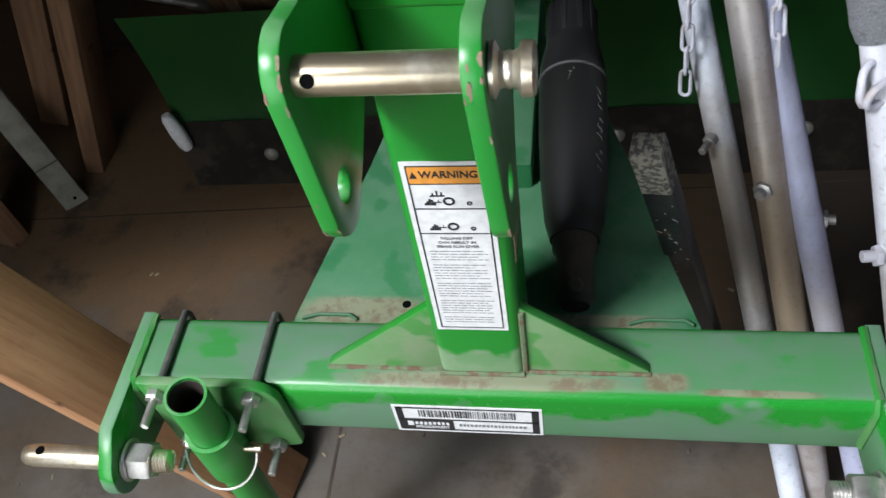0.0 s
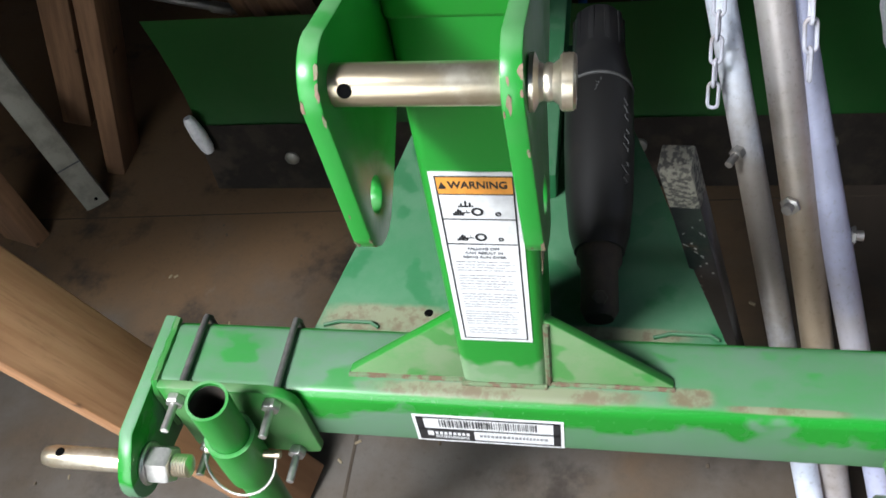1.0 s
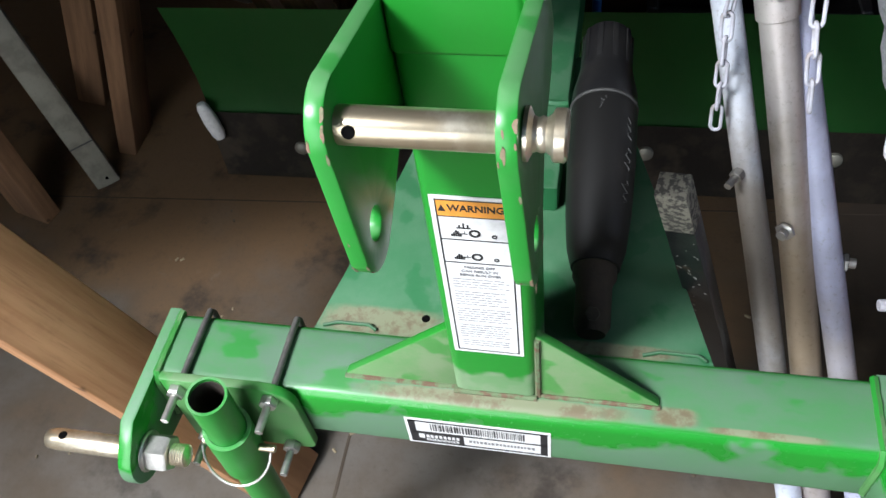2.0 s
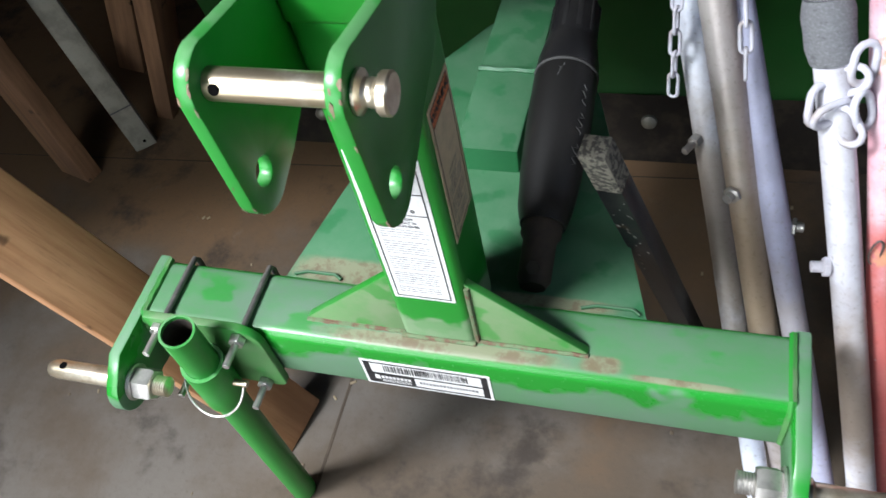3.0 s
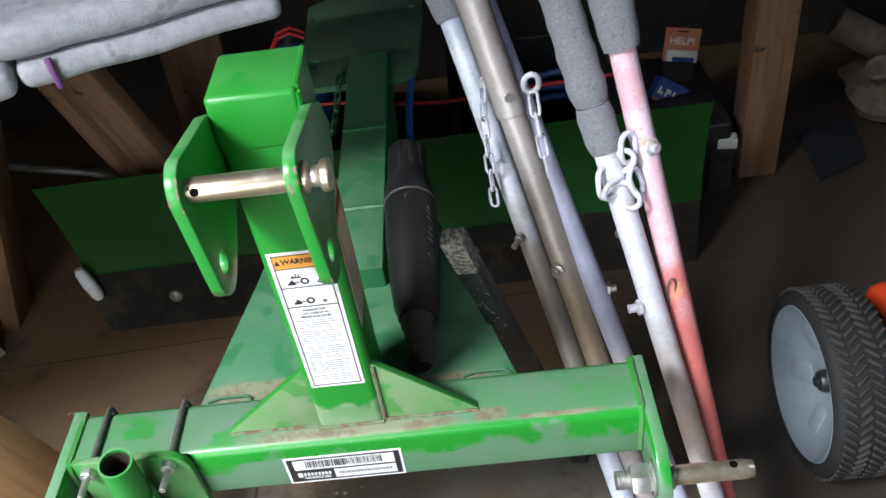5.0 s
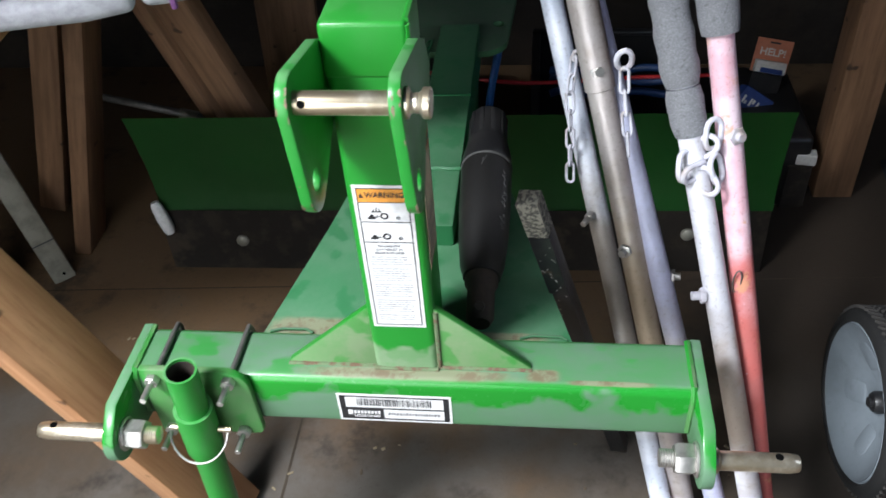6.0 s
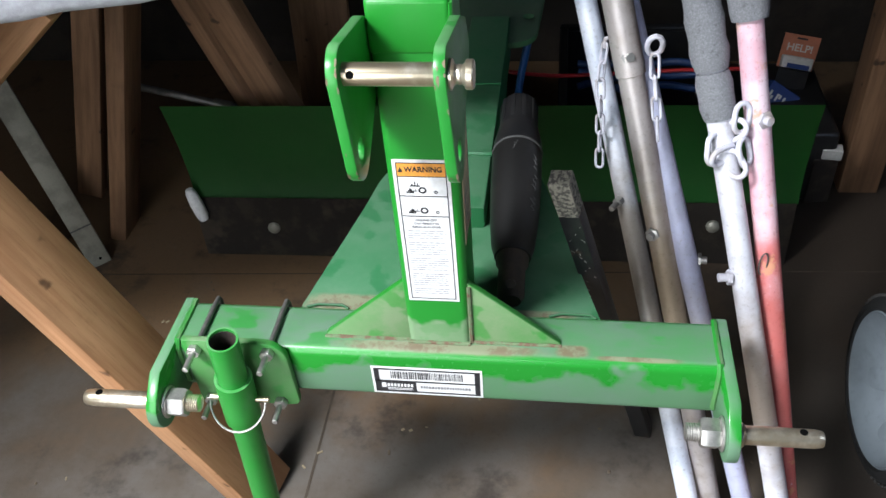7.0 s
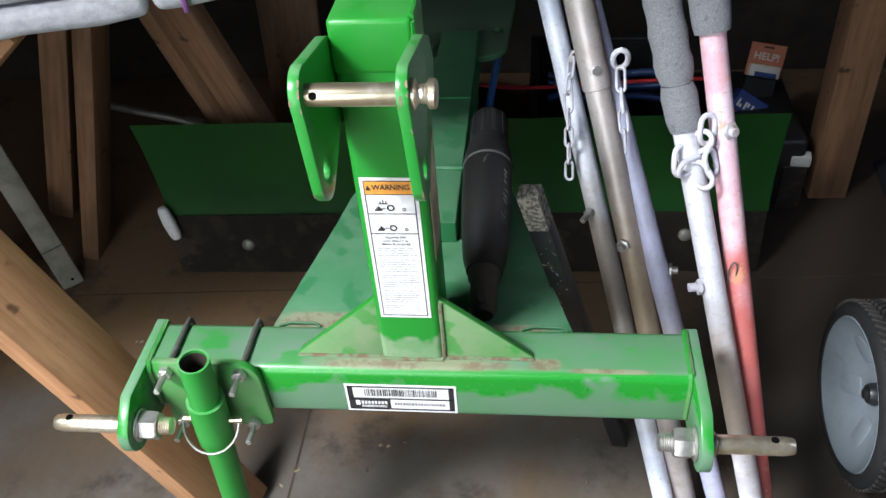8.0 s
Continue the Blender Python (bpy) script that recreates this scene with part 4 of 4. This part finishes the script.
    cross_bolt(t, on(0.712) + Vector((0.002, -0.014, 0.002)), (0.2, -1, 0.35), 0.008, 0.006)
    c = on(0.685)
    part("joint_collar", lathe([(0.0175, 0), (0.0195, 0.001), (0.0193, 0.3), (0.0175, 0.301), (0.0175, 0)], c, c + d, 28), PIPE_WORN, t)
    top_a = Vector((0.213, 0.392, 0.703))
    ch = part("chain_hook", wire([top_a + Vector((0.020, 0.004, 0.004)), top_a + Vector((0.008, -0.006, 0.006)), top_a + Vector((0, -0.004, 0.002)), top_a + Vector((0.0, -0.003, -0.012))], 0.0028, 8), GALV_CHALK, t)
    links_chain([top_a + Vector((0, -0.003, -0.006)), (0.209, 0.380, 0.640), (0.212, 0.364, 0.585), (0.214, 0.352, 0.525)], 0.030, 0.0020, 0.0105, GALV_CHALK, ch)
    t, on, d = leaning_pipe("leaning_pipe", (0.476, 0.056, 0.0), (0.288, 0.311, 0.6), 0.0150, PIPE_VIOLET, "pale galvanised pipe with a short chain, leaning in a bundle")
    cross_bolt(t, on(0.44) + Vector((0.013, 0.002, 0)), (1, -0.1, 0.05), 0.014)
    e = Vector((0.270, 0.309, 0.736))
    ch = part("chain_eye", wire([e + Vector((0.0095 * math.cos(k), -0.004 * math.sin(k), 0.0145 * math.sin(k))) for k in [i * math.pi / 6 for i in range(12)]], 0.0036, 8, True), GALV_CHALK, t, "welded ring for the chain")
    links_chain([e + Vector((0.001, -0.003, -0.012)), (0.273, 0.296, 0.690), (0.279, 0.287, 0.650), (0.283, 0.279, 0.615)], 0.032, 0.0020, 0.0105, GALV_CHALK, ch)
    t4, on4, d4 = leaning_pipe("leaning_pipe", (0.5185, -0.036, 0.0), (0.346, 0.2475, 0.682), 0.0155, PIPE_CHALK, "chalky white pipe with a grey foam grip, leaning in a bundle")
    cross_bolt(t4, on4(0.487) + Vector((-0.012, -0.006, 0)), (-1, -0.1, 0.0), 0.020, 0.0058, GALV_CHALK)
    foam(t4, on4, 0.672, 0.724, 0.0222, 0.015)
    foam(t4, on4, 0.726, 1.1, 0.0228, 0.015)
    t5, on5, d5 = leaning_pipe("leaning_pipe", (0.5245, 0.016, 0.0), (0.3935, 0.249, 0.674), 0.0155, PIPE_PINK, "faded pinkish-red pipe with a bolt and chain, leaning in a bundle")
    cross_bolt(t5, on5(0.676) + Vector((0.006, -0.013, 0)), (0.5, -0.8, 0.2), 0.012, 0.006, GALV_CHALK)
    foam(t5, on5, 0.782, 1.12, 0.0235, 0.015)
    p = on5(0.50) + Vector((-0.012, -0.012, 0))
    part("hoop", wire([p + Vector((0.004 + 0.010 * math.cos(k) * 0.5, -0.004, 0.018 * math.sin(k))) for k in [i * math.pi / 8 for i in range(16)]], 0.0011, 6, True), DARK_STEEL, t5)
    # heavy chain hooked between the two pipes and looped back on itself
    mesh = finish(link_mesh(0.036, 0.0215, 0.0036), "chain_link", GALV_CHALK, 60)
    places = [((0.3726, 0.2330, 0.680), (-20, 12, 25)), ((0.3640, 0.2290, 0.664), (-15, 42, -40)), ((0.3420, 0.2170, 0.645), (-20, 18, 40)),
              ((0.3540, 0.2120, 0.640), (-25, 88, 10)), ((0.3680, 0.2080, 0.630), (-20, -42, -15)), ((0.3790, 0.2150, 0.643), (-20, -6, 55))]
    for at, turn in places:
        ob = new("chain_link", mesh)
        ob.parent = t4
        ob.matrix_basis = Matrix.Translation(-ORIGIN[t4]) @ pose(*at, *turn)


pipes()


# ---- wooden sawhorse with a carpeted pad on it ----
def sawhorse():
    t = thing("sawhorse", (-0.62, 0.42, 0.0), "rough pine sawhorse of splayed timber legs", "sawhorse")
    # leg of the near trestle
    lumber("leg", (-0.324, 0.106, 0.0), (-0.606, 0.040, 0.84), 0.096, 0.050, (0.30, 1, 0), PINE, t, "wide pine leg with a knot, beside the stand")
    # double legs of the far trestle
    lumber("leg", (-0.878, 0.795, 0.0), (-0.592, 0.753, 0.84), 0.038, 0.092, (1, 0, 0), PINE_SHADED, t)
    lumber("leg", (-0.934, 0.810, 0.10), (-0.674, 0.785, 0.84), 0.056, 0.040, (1, 0.05, 0), PINE_SHADED, t)
    lumber("leg", (-0.318, 0.825, 0.0), (-0.624, 0.842, 0.84), 0.086, 0.040, (1, -0.25, 0), PINE_SHADED, t)
    lumber("leg", (-0.368, 0.805, 0.0), (-0.692, 0.855, 0.84), 0.040, 0.040, (1, -0.35, 0), PINE_SHADED, t)
    lumber("ridge_beam", (-0.625, -0.10, 0.795), (-0.625, 1.00, 0.795), 0.045, 0.089, (1, 0, 0), PINE, t)
    lumber("brace", (-0.520, 0.30, 0.808), (-0.94, 0.31, 0.472), 0.056, 0.035, (0.62, 0, 0.78), PINE, t)


sawhorse()


def pad():
    t = thing("carpeted_pad", (-0.6, 0.2, 0.845), "pale grey carpet-covered pad lying on the sawhorse", "pad")
    m = Matrix.Translation((-0.434, 0.162, 0.845)) @ Matrix.Rotation(radians(20), 4, "Z")
    def piece(lo, hi, r):
        sub = box(lo, hi, r, 4)
        bmesh.ops.subdivide_edges(sub, edges=[e for e in sub.edges if e.calc_length() > 0.1], cuts=24, use_grid_fill=True)
        for v in sub.verts:
            v.co += Vector((0, 0.003, 0.003)) * noise.noise(v.co * 14)
        bmesh.ops.transform(sub, matrix=m, verts=sub.verts)
        return sub
    part("lower_layer", piece((-0.95, 0.0, 0.0), (0.165, 0.42, 0.032), 0.012), CARPET, t)
    part("upper_layer", piece((-0.95, 0.012, 0.034), (0.14, 0.42, 0.085), 0.018), CARPET, t)
    part("upper_layer", piece((0.148, 0.008, 0.034), (0.47, 0.40, 0.075), 0.018), CARPET, t)
    part("tie", wire([m @ Vector(p) for p in ((0.2060, 0.004, 0.001), (0.2062, 0.0005, 0.008), (0.2055, 0.0020, 0.020), (0.2050, 0.006, 0.034))], 0.004, 8), TIE, t, "purple tie")
    part("lower_layer", piece((0.170, 0.006, 0.002), (0.46, 0.40, 0.032), 0.012), CARPET, t)


pad()


# ---- things along the back ----
def metal_strip():
    """A light angle strip: a wide flange, a narrow one folded back, and a hole near its foot."""
    foot, head, across = (-0.880, 0.663, 0.0), (-1.075, 0.775, 0.75), (1, 0.75, 0.1)
    t = thing("aluminium_strip", foot, "dull pale metal angle strip leaning beside the timber", "metal strip")
    m = board(foot, head, 0.047, 0.004, across)[1]
    length = (Vector(head) - Vector(foot)).length
    for name, bm, material in (("wide_flange", box((-0.0235, -0.002, 0), (0.0235, 0.002, length), 0.0008), PALE_METAL),
                               ("folded_flange", box((0.0195, 0.0021, 0), (0.0235, 0.020, length), 0.0008), PALE_METAL),
                               ("crease", box((-0.024, -0.0026, 0.098), (0.024, -0.0019, 0.101), 0.0002, 1), MARK)):
        bmesh.ops.transform(bm, matrix=m, verts=bm.verts)
        part(name, bm, material, t)
    for y in (-0.0026, 0.0026):
        part("bolt_hole", rod(m @ Vector((0.004, 0, 0.016)), m @ Vector((0.004, y, 0.016)), 0.0035, 12), HOLE, t)


metal_strip()
lumber("plank", (-0.998, 0.580, 0.0), (-1.035, 0.570, 1.1), 0.092, 0.038, (1, -0.3, 0), PINE_SHADED, None, "brown plank leaning upright in the shade beside the sawhorse", "plank")
lumber("post", (0.843, 1.040, 0.0), (0.800, 1.030, 2.6), 0.086, 0.086, (1, 0, 0), PINE_SHADED, None, "brown square timber post standing on the floor", "post")


def crate(name, lo, hi, material, label, category):
    """A bin with walls, a rim and an inside."""
    t = thing(name, ((lo[0] + hi[0]) / 2, (lo[1] + hi[1]) / 2, lo[2]), label, category)
    w = 0.006
    bm = box(lo, (hi[0], hi[1], lo[2] + w))
    for a, b in (((lo[0], lo[1], lo[2]), (lo[0] + w, hi[1], hi[2])), ((hi[0] - w, lo[1], lo[2]), (hi[0], hi[1], hi[2])),
                 ((lo[0] + w, lo[1], lo[2] + w), (hi[0] - w, lo[1] + w, hi[2])), ((lo[0] + w, hi[1] - w, lo[2] + w), (hi[0] - w, hi[1], hi[2]))):
        box(a, b, 0, 2, bm)
    part("bin", bm, material, t)
    rim = bmesh.new()
    for a, b in (((lo[0] - 0.012, lo[1] - 0.012, hi[2]), (hi[0] + 0.012, lo[1] + 0.008, hi[2] + 0.012)), ((lo[0] - 0.012, hi[1] - 0.008, hi[2]), (hi[0] + 0.012, hi[1] + 0.012, hi[2] + 0.012)),
                 ((lo[0] - 0.012, lo[1] + 0.009, hi[2]), (lo[0] + 0.008, hi[1] - 0.009, hi[2] + 0.012)), ((hi[0] - 0.008, lo[1] + 0.009, hi[2]), (hi[0] + 0.012, hi[1] - 0.009, hi[2] + 0.012))):
        box(a, b, 0.003, 1, rim)
    part("rim", rim, material, t)
    return t


crate("storage_bin", (0.16, 0.90, 0.0), (0.50, 1.30, 0.26), BLACK, "black plastic storage bin behind the blade", "storage bin")
def jug():
    t = thing("jug", (-0.16, 1.02, 0.252), "blue plastic jug standing on a storage bin", "jug")
    part("body", lathe([(0, 0), (0.055, 0), (0.062, 0.008), (0.062, 0.16), (0.05, 0.19), (0.022, 0.21), (0.022, 0.225), (0, 0.225)], (-0.16, 1.02, 0.252), (-0.16, 1.02, 2), 28), BLUE_JUG, t)
    part("cap", rod((-0.16, 1.02, 0.477), (-0.16, 1.02, 0.502), 0.025, 20), BLACK, t)


jug()
crate("storage_bin", (-0.36, 0.92, 0.0), (-0.06, 1.30, 0.24), BLACK, "black plastic storage bin under the boom", "storage bin")
single("tool_case", bevel(box((0.535, 0.96, 0.0), (0.76, 1.28, 0.185)), 0.012, 3), BLACK, "black tool case standing behind the blade", "tool case")


def help_card():
    m = Matrix.Translation((0.634, 1.150, 0.196)) @ Matrix.Rotation(radians(11), 4, "Y") @ Matrix.Rotation(radians(-22), 4, "X") @ Matrix.Diagonal((1.22, 1.22, 1.0, 1))
    face = m @ Matrix(((1, 0, 0, 0), (0, 0, -1, 0), (0, 1, 0, 0), (0, 0, 0, 1)))
    t = thing("hanging_card_pack", (0.67, 1.15, 0.19), "peach-coloured blister card with the word HELP, on the tool case", "parts pack")
    part("card", slab(face, 0.004, 0.045, 0.072, 0.122, 0, 0.001), CARD, t)
    part("card_tail", slab(face, 0.010, 0, 0.068, 0.044, 0, 0.001), BLACK, t)
    words("HELP!", 0.021, face @ Matrix.Translation((0.038, 0.092, 0.0014)) @ Matrix.Diagonal((0.95, 1.1, 1, 1)), WHITE_BOX, t)
    part("hang_slot", slab(face, 0.028, 0.112, 0.048, 0.116, 0.0011, 0.0004), INK, t)
    bm = box((0.008, 0.046, 0.001), (0.066, 0.074, 0.016), 0.003)
    bmesh.ops.transform(bm, matrix=face, verts=bm.verts)
    blister = part("blister", bm, WHITE_BOX, t)
    part("blister_print", slab(face, 0.018, 0.047, 0.060, 0.058, 0.0162, 0.0004), BLUE_BOX, blister)


help_card()


def carton(name, m, w, d, h, material, label):
    t = thing(name, m.translation, label, "box")
    bm = box((0, 0, 0), (w, d, h), 0.002, 1)
    bmesh.ops.transform(bm, matrix=m, verts=bm.verts)
    part("carton", bm, material, t)
    return t


mk = Matrix.Translation((0.606, 1.085, 0.190)) @ Matrix.Rotation(radians(-6), 4, "Z") @ Matrix.Rotation(radians(32), 4, "Y") @ Matrix.Rotation(radians(-30), 4, "X")
kb = carton("carton", mk, 0.078, 0.035, 0.056, BLUE_BOX, "small dark blue carton with white bars, lying on the tool case")
bm = None
fm = mk @ Matrix(((1, 0, 0, 0), (0, 0, -1, 0), (0, 1, 0, 0), (0, 0, 0, 1)))
for k in range(3):
    bm = slab(fm, 0.008 + 0.018 * k, 0.018, 0.013 + 0.018 * k, 0.036, 0.0004, 0.0004, bm)
    bm = slab(fm, 0.0145 + 0.018 * k, 0.018 + 0.008 * (k % 2), 0.020 + 0.018 * k, 0.026 + 0.010 * (k % 2), 0.0004, 0.0004, bm)
part("printed_bars", bm, WHITE_BOX, kb)
part("red_edge", slab(fm, 0.002, 0.002, 0.064, 0.007, 0.0004, 0.0004), RED_INK, kb)
carton("carton", Matrix.Translation((0.715, 0.955, 0.0)) @ Matrix.Rotation(radians(6), 4, "Z"), 0.055, 0.11, 0.118, DUSTY_IRON, "brown carton standing behind the blade's end")
carton("carton", Matrix.Translation((0.729, 0.958, 0.119)) @ Matrix.Rotation(radians(-8), 4, "Z"), 0.042, 0.03, 0.026, WHITE_BOX, "small white printed carton on a brown one")

single("hose", wire([(0.075 + 0.012 * math.sin(i * 0.5), 0.92 + 0.02 * math.cos(i * 0.4), 0.02 + 0.028 * i) for i in range(17)], 0.008, 10), BLUE_HOSE, "blue rubber hose hanging behind the blade", "hose")
single("cord", wire([(-0.25 + 0.055 * i, 0.945 + 0.010 * math.sin(i * 0.8), 0.345 + 0.012 * math.sin(i * 0.55)) for i in range(15)], 0.0042, 8), RED_CORD, "red cord lying across the storage bins", "cord")

# ---- mower at the side ----
def mower():
    hub = Vector((0.667, 0.272, 0.1535))
    n = Vector((-1.0, -0.01, 0.0)).normalized()
    t = thing("lawn_mower", (0.95, 0.4, 0.0), "orange-red lawn mower with a grey-hubbed treaded wheel", "lawn mower")
    wheel = part("wheel", lathe([(0, -0.046), (0.03, -0.046), (0.05, -0.041), (0.085, -0.027), (0.115, -0.010), (0.123, 0.000), (0.126, -0.003), (0.126, -0.065), (0, -0.065)], hub, hub + n, 48), RIM, t, "dished grey plastic wheel disc")
    tyre = lathe([(0.125, -0.004), (0.129, 0.002), (0.141, 0.000), (0.147, -0.007), (0.149, -0.016), (0.149, -0.080), (0.144, -0.092), (0.125, -0.094), (0.125, -0.004)], hub, hub + n, 64)
    tyre_ob = part("tyre", tyre, RUBBER, wheel)
    tread = bmesh.new()
    m = aim(hub, hub + n)
    for k in range(64):
        for s in (0, 1, 2, 3):
            sub = box((0.1480, -0.0024, -0.011), (0.1532, 0.0024, 0.011), 0.0008, 1)
            bmesh.ops.transform(sub, matrix=Matrix.Translation((0, 0, -0.0155 - 0.0215 * s)) @ Matrix.Rotation(2 * math.pi * (k + 0.5 * (s // 2)) / 64, 4, "Z") @ Matrix.Rotation(radians(38 if s % 2 else -38), 4, "X"), verts=sub.verts)
            bmesh.ops.transform(sub, matrix=m, verts=sub.verts)
            joined(tread, sub)
    part("tread", tread, TREAD, tyre_ob)
    part("hub_cap", lathe([(0, -0.046), (0.018, -0.046), (0.018, -0.036), (0.015, -0.030), (0.008, -0.029), (0.008, -0.024), (0, -0.024)], hub, hub + n, 24), BLACK, wheel)
    for k in range(5):
        a = 2 * math.pi * k / 5
        sub = box((-0.030, -0.024, -0.012), (0.030, 0.024, 0.0032), 0.010, 4)
        bmesh.ops.transform(sub, matrix=m @ Matrix.Rotation(a, 4, "Z") @ Matrix.Translation((0.074, 0, -0.0330)) @ Matrix.Rotation(radians(-22), 4, "Y"), verts=sub.verts)
        part("spoke_boss", sub, RIM, wheel)
    deck = box((0.825, 0.00, 0.090), (1.30, 0.45, 0.200), 0.035, 4)
    part("deck", deck, ORANGE, t, "orange-red painted housing")
    part("axle", rod(hub - n * 0.06, hub - n * 0.14, 0.008, 12), DARK_STEEL, t)
    part("engine", bevel(box((1.02, 0.20, 0.198), (1.24, 0.40, 0.34)), 0.03, 3), BLACK, t)
    for hx, hy in ((1.36, 0.20), (1.36, 0.66)):
        part("wheel", lathe([(0, 0), (0.10, 0), (0.125, 0.008), (0.147, 0.004), (0.1495, -0.01), (0.1495, -0.04), (0.14, -0.05), (0, -0.05)], (hx, hy, 0.150), (hx + 1 if hx > 1 else hx - 1, hy, 0.150), 40), RUBBER, t)


mower()

# ---- sacks and a dark sheet past the post ----
def sack(at, size, seed, label):
    bm = bmesh.new()
    bmesh.ops.create_icosphere(bm, subdivisions=4, radius=1)
    for v in bm.verts:
        k = 1 + 0.22 * noise.noise(v.co * 1.7 + Vector((seed, 0, 0))) + 0.06 * noise.noise(v.co * 6 + Vector((0, seed, 0)))
        c = v.co * k
        v.co = Vector((at[0] + c.x * size[0], at[1] + c.y * size[1], max(0.0, at[2] + size[2] * 0.85 + c.z * size[2])))
    t = thing("sack", at, label, "sack")
    part("body", bm, SACK, t)
    neck = Vector((at[0] - size[0] * 0.5, at[1] - size[1] * 0.3, at[2] + size[2] * 1.55))
    part("neck", lathe([(0, 0), (0.035, 0), (0.022, 0.02), (0.020, 0.035), (0.036, 0.06), (0.03, 0.066), (0, 0.05)], neck, neck + Vector((-0.5, -0.2, 1)), 18), SACK, t)
    part("tie", lathe([(0.019, 0.022), (0.0245, 0.022), (0.0245, 0.032), (0.019, 0.032), (0.019, 0.022)], neck, neck + Vector((-0.5, -0.2, 1)), 18), RUST, t)


sack((1.26, 1.21, 0.0), (0.15, 0.13, 0.065), 3.1, "slumped tan cloth sack on the floor by the wall")
roll = thing("paper_roll", (1.19, 1.40, 0.0), "tan paper roll leaning on a cloth sack", "paper roll")
part("sheet", lathe([(0.018, 0), (0.040, 0), (0.041, 0.004), (0.041, 0.136), (0.040, 0.14), (0.018, 0.14), (0.018, 0)], (1.115, 1.335, 0.190), (1.235, 1.285, 0.128), 24), SACK, roll)
part("core", pipe((1.113, 1.336, 0.191), (1.240, 1.283, 0.125), 0.018, 0.002, 20), DUSTY_IRON, roll)
single("rubber_mat", prism([(0.972, 0.947), (1.098, 1.009), (1.125, 1.190), (0.985, 1.130)], 0.0, 0.014, 2, 0.003), NAVY, "dark blue-black rubber mat lying on the floor", "mat")

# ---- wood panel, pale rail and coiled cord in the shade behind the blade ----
lumber("plywood_panel", (-0.455, 1.225, 0.0), (-0.440, 1.290, 0.80), 0.150, 0.018, (1, 0, 0), PINE_SHADED, None, "brown plywood offcut standing in the shade behind the blade", "panel")
rail = thing("pale_tube", (-0.61, 0.95, 0.0), "pale grey plastic tube leaning behind the blade", "tube")
part("tube", pipe((-0.860, 0.955, 0.305), (-0.150, 0.935, 0.150), 0.0085, 0.002, 14), DARK_STEEL, rail)
part("coupling", pipe((-0.640, 0.949, 0.257), (-0.600, 0.948, 0.248), 0.0115, 0.002, 14), PALE_METAL, rail)
single("cord", wire([(-0.150 + 0.052 * math.cos(k * 0.52), 0.985 + 0.012 * math.sin(k * 0.31), 0.430 + 0.085 * math.sin(k * 0.52)) for k in range(27)], 0.0042, 8), RED_CORD, "red cord coiled in a loop by a blue jug", "cord")
for k in range(3):
    single("hose", wire([(0.19 + 0.02 * i, 1.00 + 0.02 * k + 0.008 * math.sin(i * 0.7 + k), 0.275 + 0.018 * k + 0.006 * math.sin(i * 0.9 + 2 * k)) for i in range(14)], 0.0085, 10), BLUE_JUG, "dark blue hose lying coiled on the storage bin", "hose", "hoses on the bin")


# ---- bits of straw and grit on the floor ----
def debris():
    rng = random.Random(21)
    bm = bmesh.new()
    for k in range(46):
        x, y = rng.uniform(-0.75, 0.55), rng.uniform(-0.25, 0.66)
        size = rng.uniform(0.0012, 0.0032)
        sub = box((-size * rng.uniform(1, 3.5), -size, 0.0), (size, size * 0.8, size * 0.9), size * 0.3, 1)
        bmesh.ops.transform(sub, matrix=Matrix.Translation((x, y, 0.0)) @ Matrix.Rotation(rng.uniform(0, 6.28), 4, "Z"), verts=sub.verts)
        joined(bm, sub)
    single("floor_debris", bm, STRAW, "bits of straw and grit scattered on the floor", "debris", kind="stuff")


debris()
